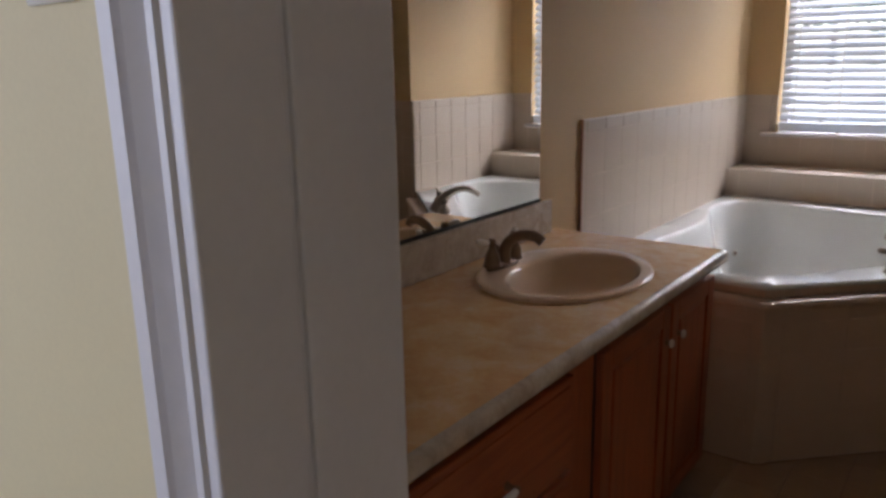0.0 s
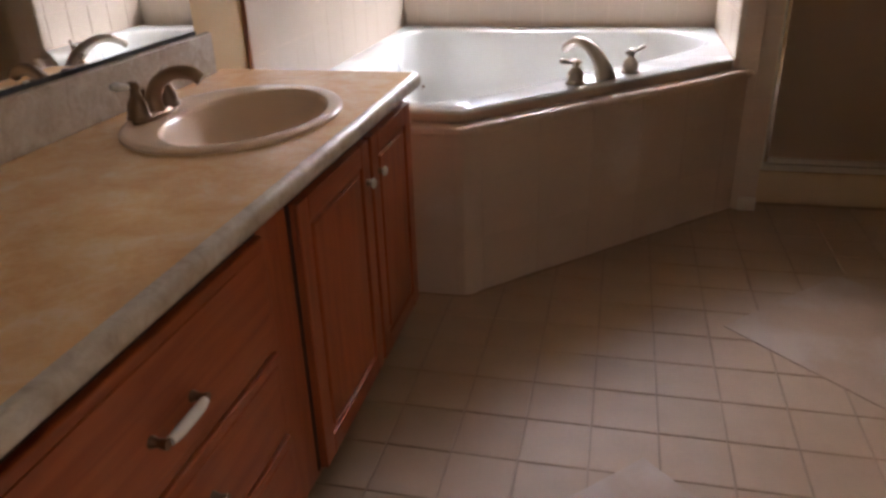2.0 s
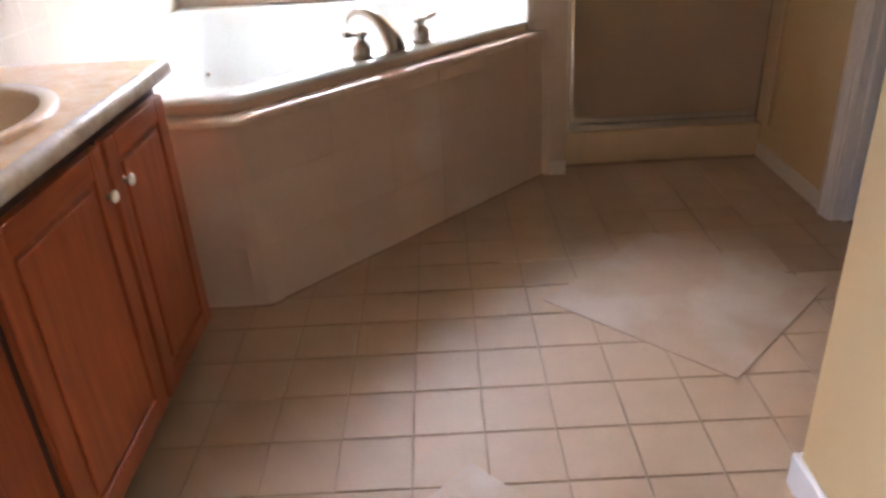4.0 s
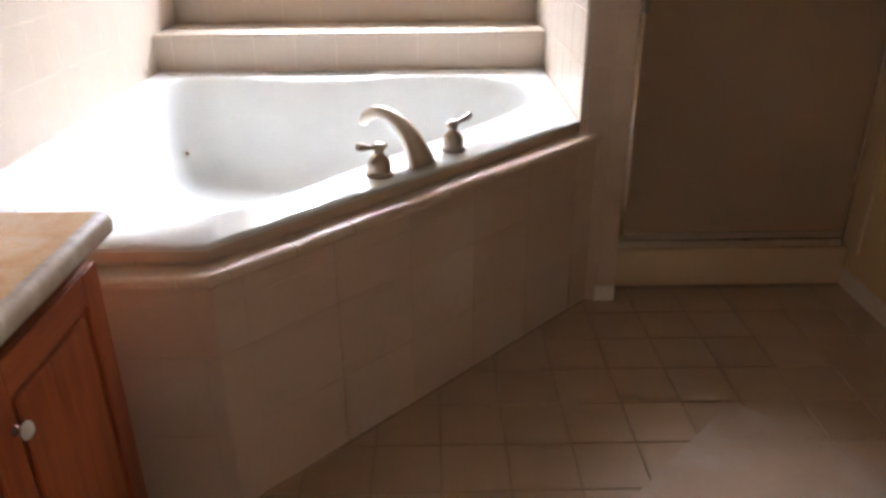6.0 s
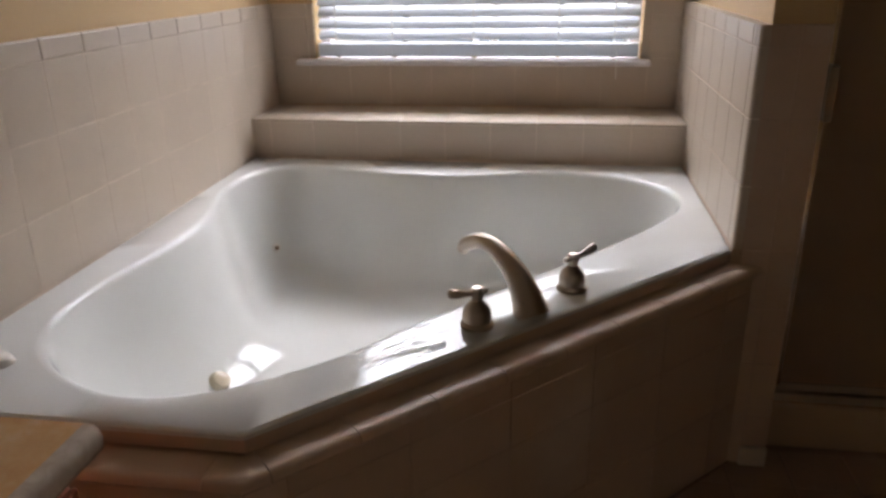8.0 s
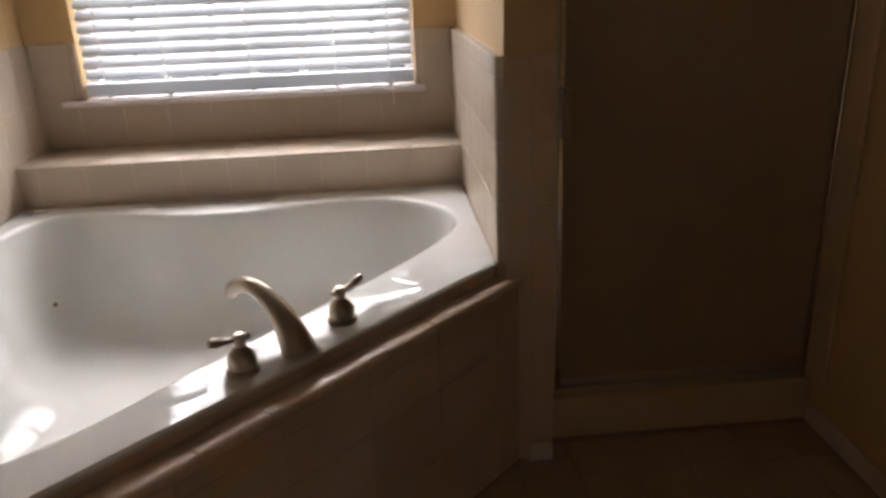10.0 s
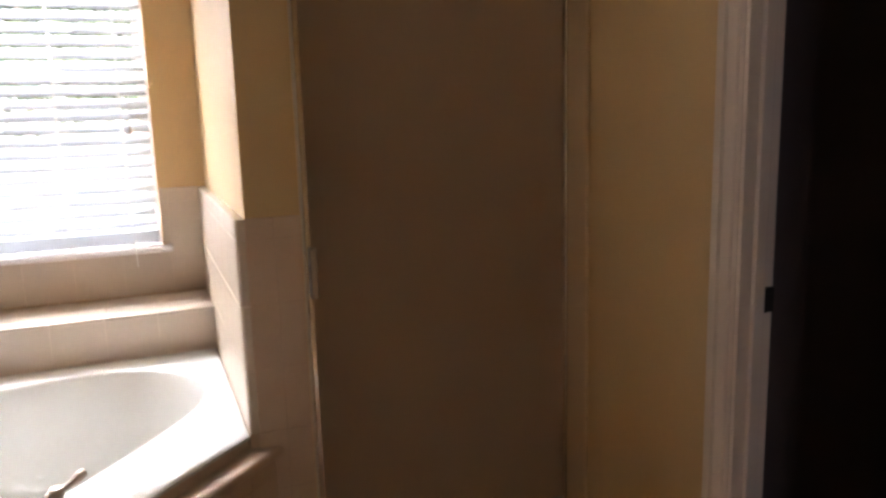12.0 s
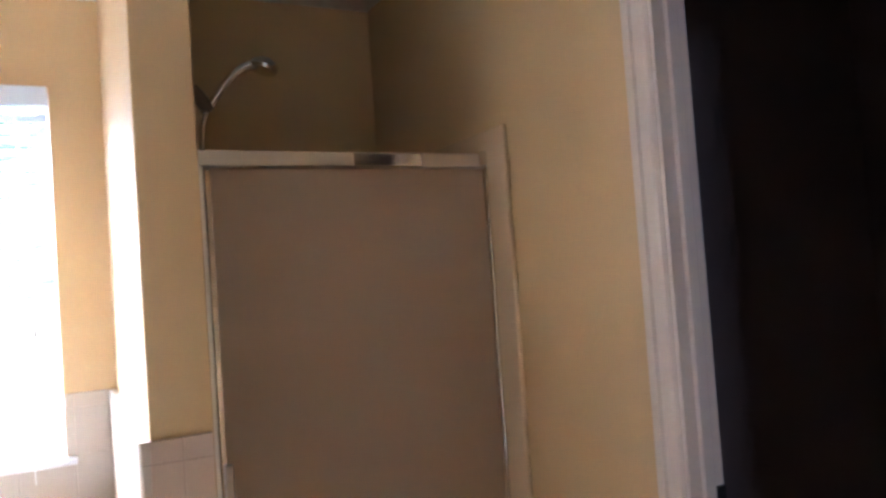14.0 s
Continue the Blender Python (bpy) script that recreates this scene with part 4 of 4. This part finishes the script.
part("holder", tube([(1.898, 5.50, 2.172), (1.912, 5.50, 2.145), (1.93, 5.50, 2.118), (1.948, 5.50, 2.098)], [0.015, 0.021, 0.022, 0.015], 14, 5), BRONZE, shower, "aged metal swivel holder", True)
part("wand", tube([(1.925, 5.50, 2.085), (1.952, 5.50, 2.122), (1.992, 5.50, 2.178), (2.035, 5.50, 2.226), (2.068, 5.50, 2.246), (2.095, 5.50, 2.252)], [0.011, 0.0115, 0.0115, 0.0125, 0.0145, 0.019], 14, 6), CHROME, shower, smooth=True)
hd = part("spray_head", lathe([(0, 0.028), (0.024, 0.025), (0.043, 0.010), (0.048, -0.005), (0.044, -0.015), (0.034, -0.017), (0, -0.018)], 24), CHROME, shower, "round spray head", True)
hd.matrix_basis = pose(2.122, 5.50, 2.250, 0, 18, 0)
part("hose", tube([(1.93, 5.50, 2.082), (1.920, 5.50, 2.04), (1.915, 5.505, 1.95), (1.905, 5.51, 1.70), (1.90, 5.51, 1.3)], [0.0075] * 5, 10, 10), CHROME, shower, "flexible metal hose", True)

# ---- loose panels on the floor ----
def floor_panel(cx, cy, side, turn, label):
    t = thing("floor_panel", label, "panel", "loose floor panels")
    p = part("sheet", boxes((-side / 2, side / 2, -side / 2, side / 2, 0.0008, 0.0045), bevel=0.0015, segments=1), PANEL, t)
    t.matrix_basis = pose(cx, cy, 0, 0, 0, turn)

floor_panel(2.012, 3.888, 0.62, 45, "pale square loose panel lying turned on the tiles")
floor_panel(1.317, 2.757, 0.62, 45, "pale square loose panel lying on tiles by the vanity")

# ---- outdoors beyond the window ----
structure("ground", boxes((-60, 60, 6.30, 120, -0.35, -0.15)), GRASS, "pale sunlit dry yard outside the house", "ground")
structure("patio", boxes((-4, 6, 6.30, 10.5, -0.1495, -0.10)), PATIO, "pale concrete patio below the window", "patio")


def tree(x, y, h, seed, label):
    rnd = random.Random(seed)
    t = thing("tree", label, "tree", "trees outside")
    part("trunk", tube([(x, y, -0.2), (x + 0.1, y, h * 0.3), (x - 0.1, y + 0.1, h * 0.6), (x, y, h * 0.85)], [0.07, 0.055, 0.05, 0.03], 10, 5), BARK, t, smooth=True)
    verts, faces = [], []
    for c in range(80):
        a, r = rnd.uniform(0, 2 * math.pi), rnd.uniform(0.2, 1.0) * h * 0.33
        cz = rnd.uniform(0.30, 1.0) * h
        shrink = 1.25 - abs(cz / h - 0.7) * 1.6
        cx, cy = x + r * shrink * math.cos(a), y + r * shrink * math.sin(a)
        for k in range(60):
            p = Vector((cx, cy, cz)) + Vector((rnd.gauss(0, 0.32), rnd.gauss(0, 0.32), rnd.gauss(0, 0.26)))
            u = Vector((rnd.uniform(-1, 1), rnd.uniform(-1, 1), rnd.uniform(-1, 1))).normalized() * rnd.uniform(0.09, 0.17)
            w = u.cross(Vector((rnd.uniform(-1, 1), rnd.uniform(-1, 1), rnd.uniform(-1, 1)))).normalized() * 0.075
            i = len(verts)
            verts += [tuple(p - u), tuple(p + w), tuple(p + u), tuple(p - w)]
            faces.append((i, i + 1, i + 2, i + 3))
    me = bpy.data.meshes.new("crown")
    me.from_pydata(verts, [], faces)
    me.materials.append(LEAF)
    crown = new("crown", me)
    crown.parent = t


for i, (x, y, h) in enumerate(((-3.5, 13.5, 5.2), (0.2, 14.5, 6.0), (3.2, 13.0, 5.0), (-1.6, 17.0, 7.5), (2.4, 17.5, 7.0), (6.5, 15.5, 6.0), (-7.0, 16.0, 6.5), (1.2, 20.0, 8.5), (-4.0, 20.5, 8.0), (5.2, 21.0, 8.0))):
    tree(x, y, h, 10 + i, "leafy green garden tree with an uneven crown")

# ---- floor tiles ----
P = 0.1715
tile_bm = bmesh.new()
g = P / 2 - 0.0021
for z, s in ((-0.006, g), (-0.0016, g), (0.0, g - 0.0016)):
    for sx, sy in ((-1, -1), (1, -1), (1, 1), (-1, 1)):
        tile_bm.verts.new((sx * s, sy * s, z))
tile_bm.verts.ensure_lookup_table()
tv = tile_bm.verts
for r in (0, 4):
    for k in range(4):
        j = (k + 1) % 4
        tile_bm.faces.new((tv[r + k], tv[r + j], tv[r + 4 + j], tv[r + 4 + k]))
tile_bm.faces.new([tv[k] for k in range(8, 12)])
tile_me = bpy.data.meshes.new("floor_tile")
tile_bm.to_mesh(tile_me)
tile_bm.free()
tile_me.materials.append(FLOOR_TILE)
random.seed(9)
TX0, TY0 = 1.183, 3.472
for i in range(-5, 9):
    for j in range(-11, 10):
        cx, cy = TX0 + (i + 0.5) * P, TY0 + (j + 0.5) * P
        if cx > 2.66 or cx < 0.42 or cy > 5.02 or cy < 1.72 or (cx > 2.0 and cy < 3.0):
            continue
        if cy > cx + 3.35 or cy > 3.94 and cx < 0.62:
            continue
        o = new("floor_tile", tile_me)
        o.parent = floor
        o.matrix_basis = pose(cx, cy, random.uniform(-0.0004, 0.0004), random.uniform(-0.12, 0.12), random.uniform(-0.12, 0.12), 0)
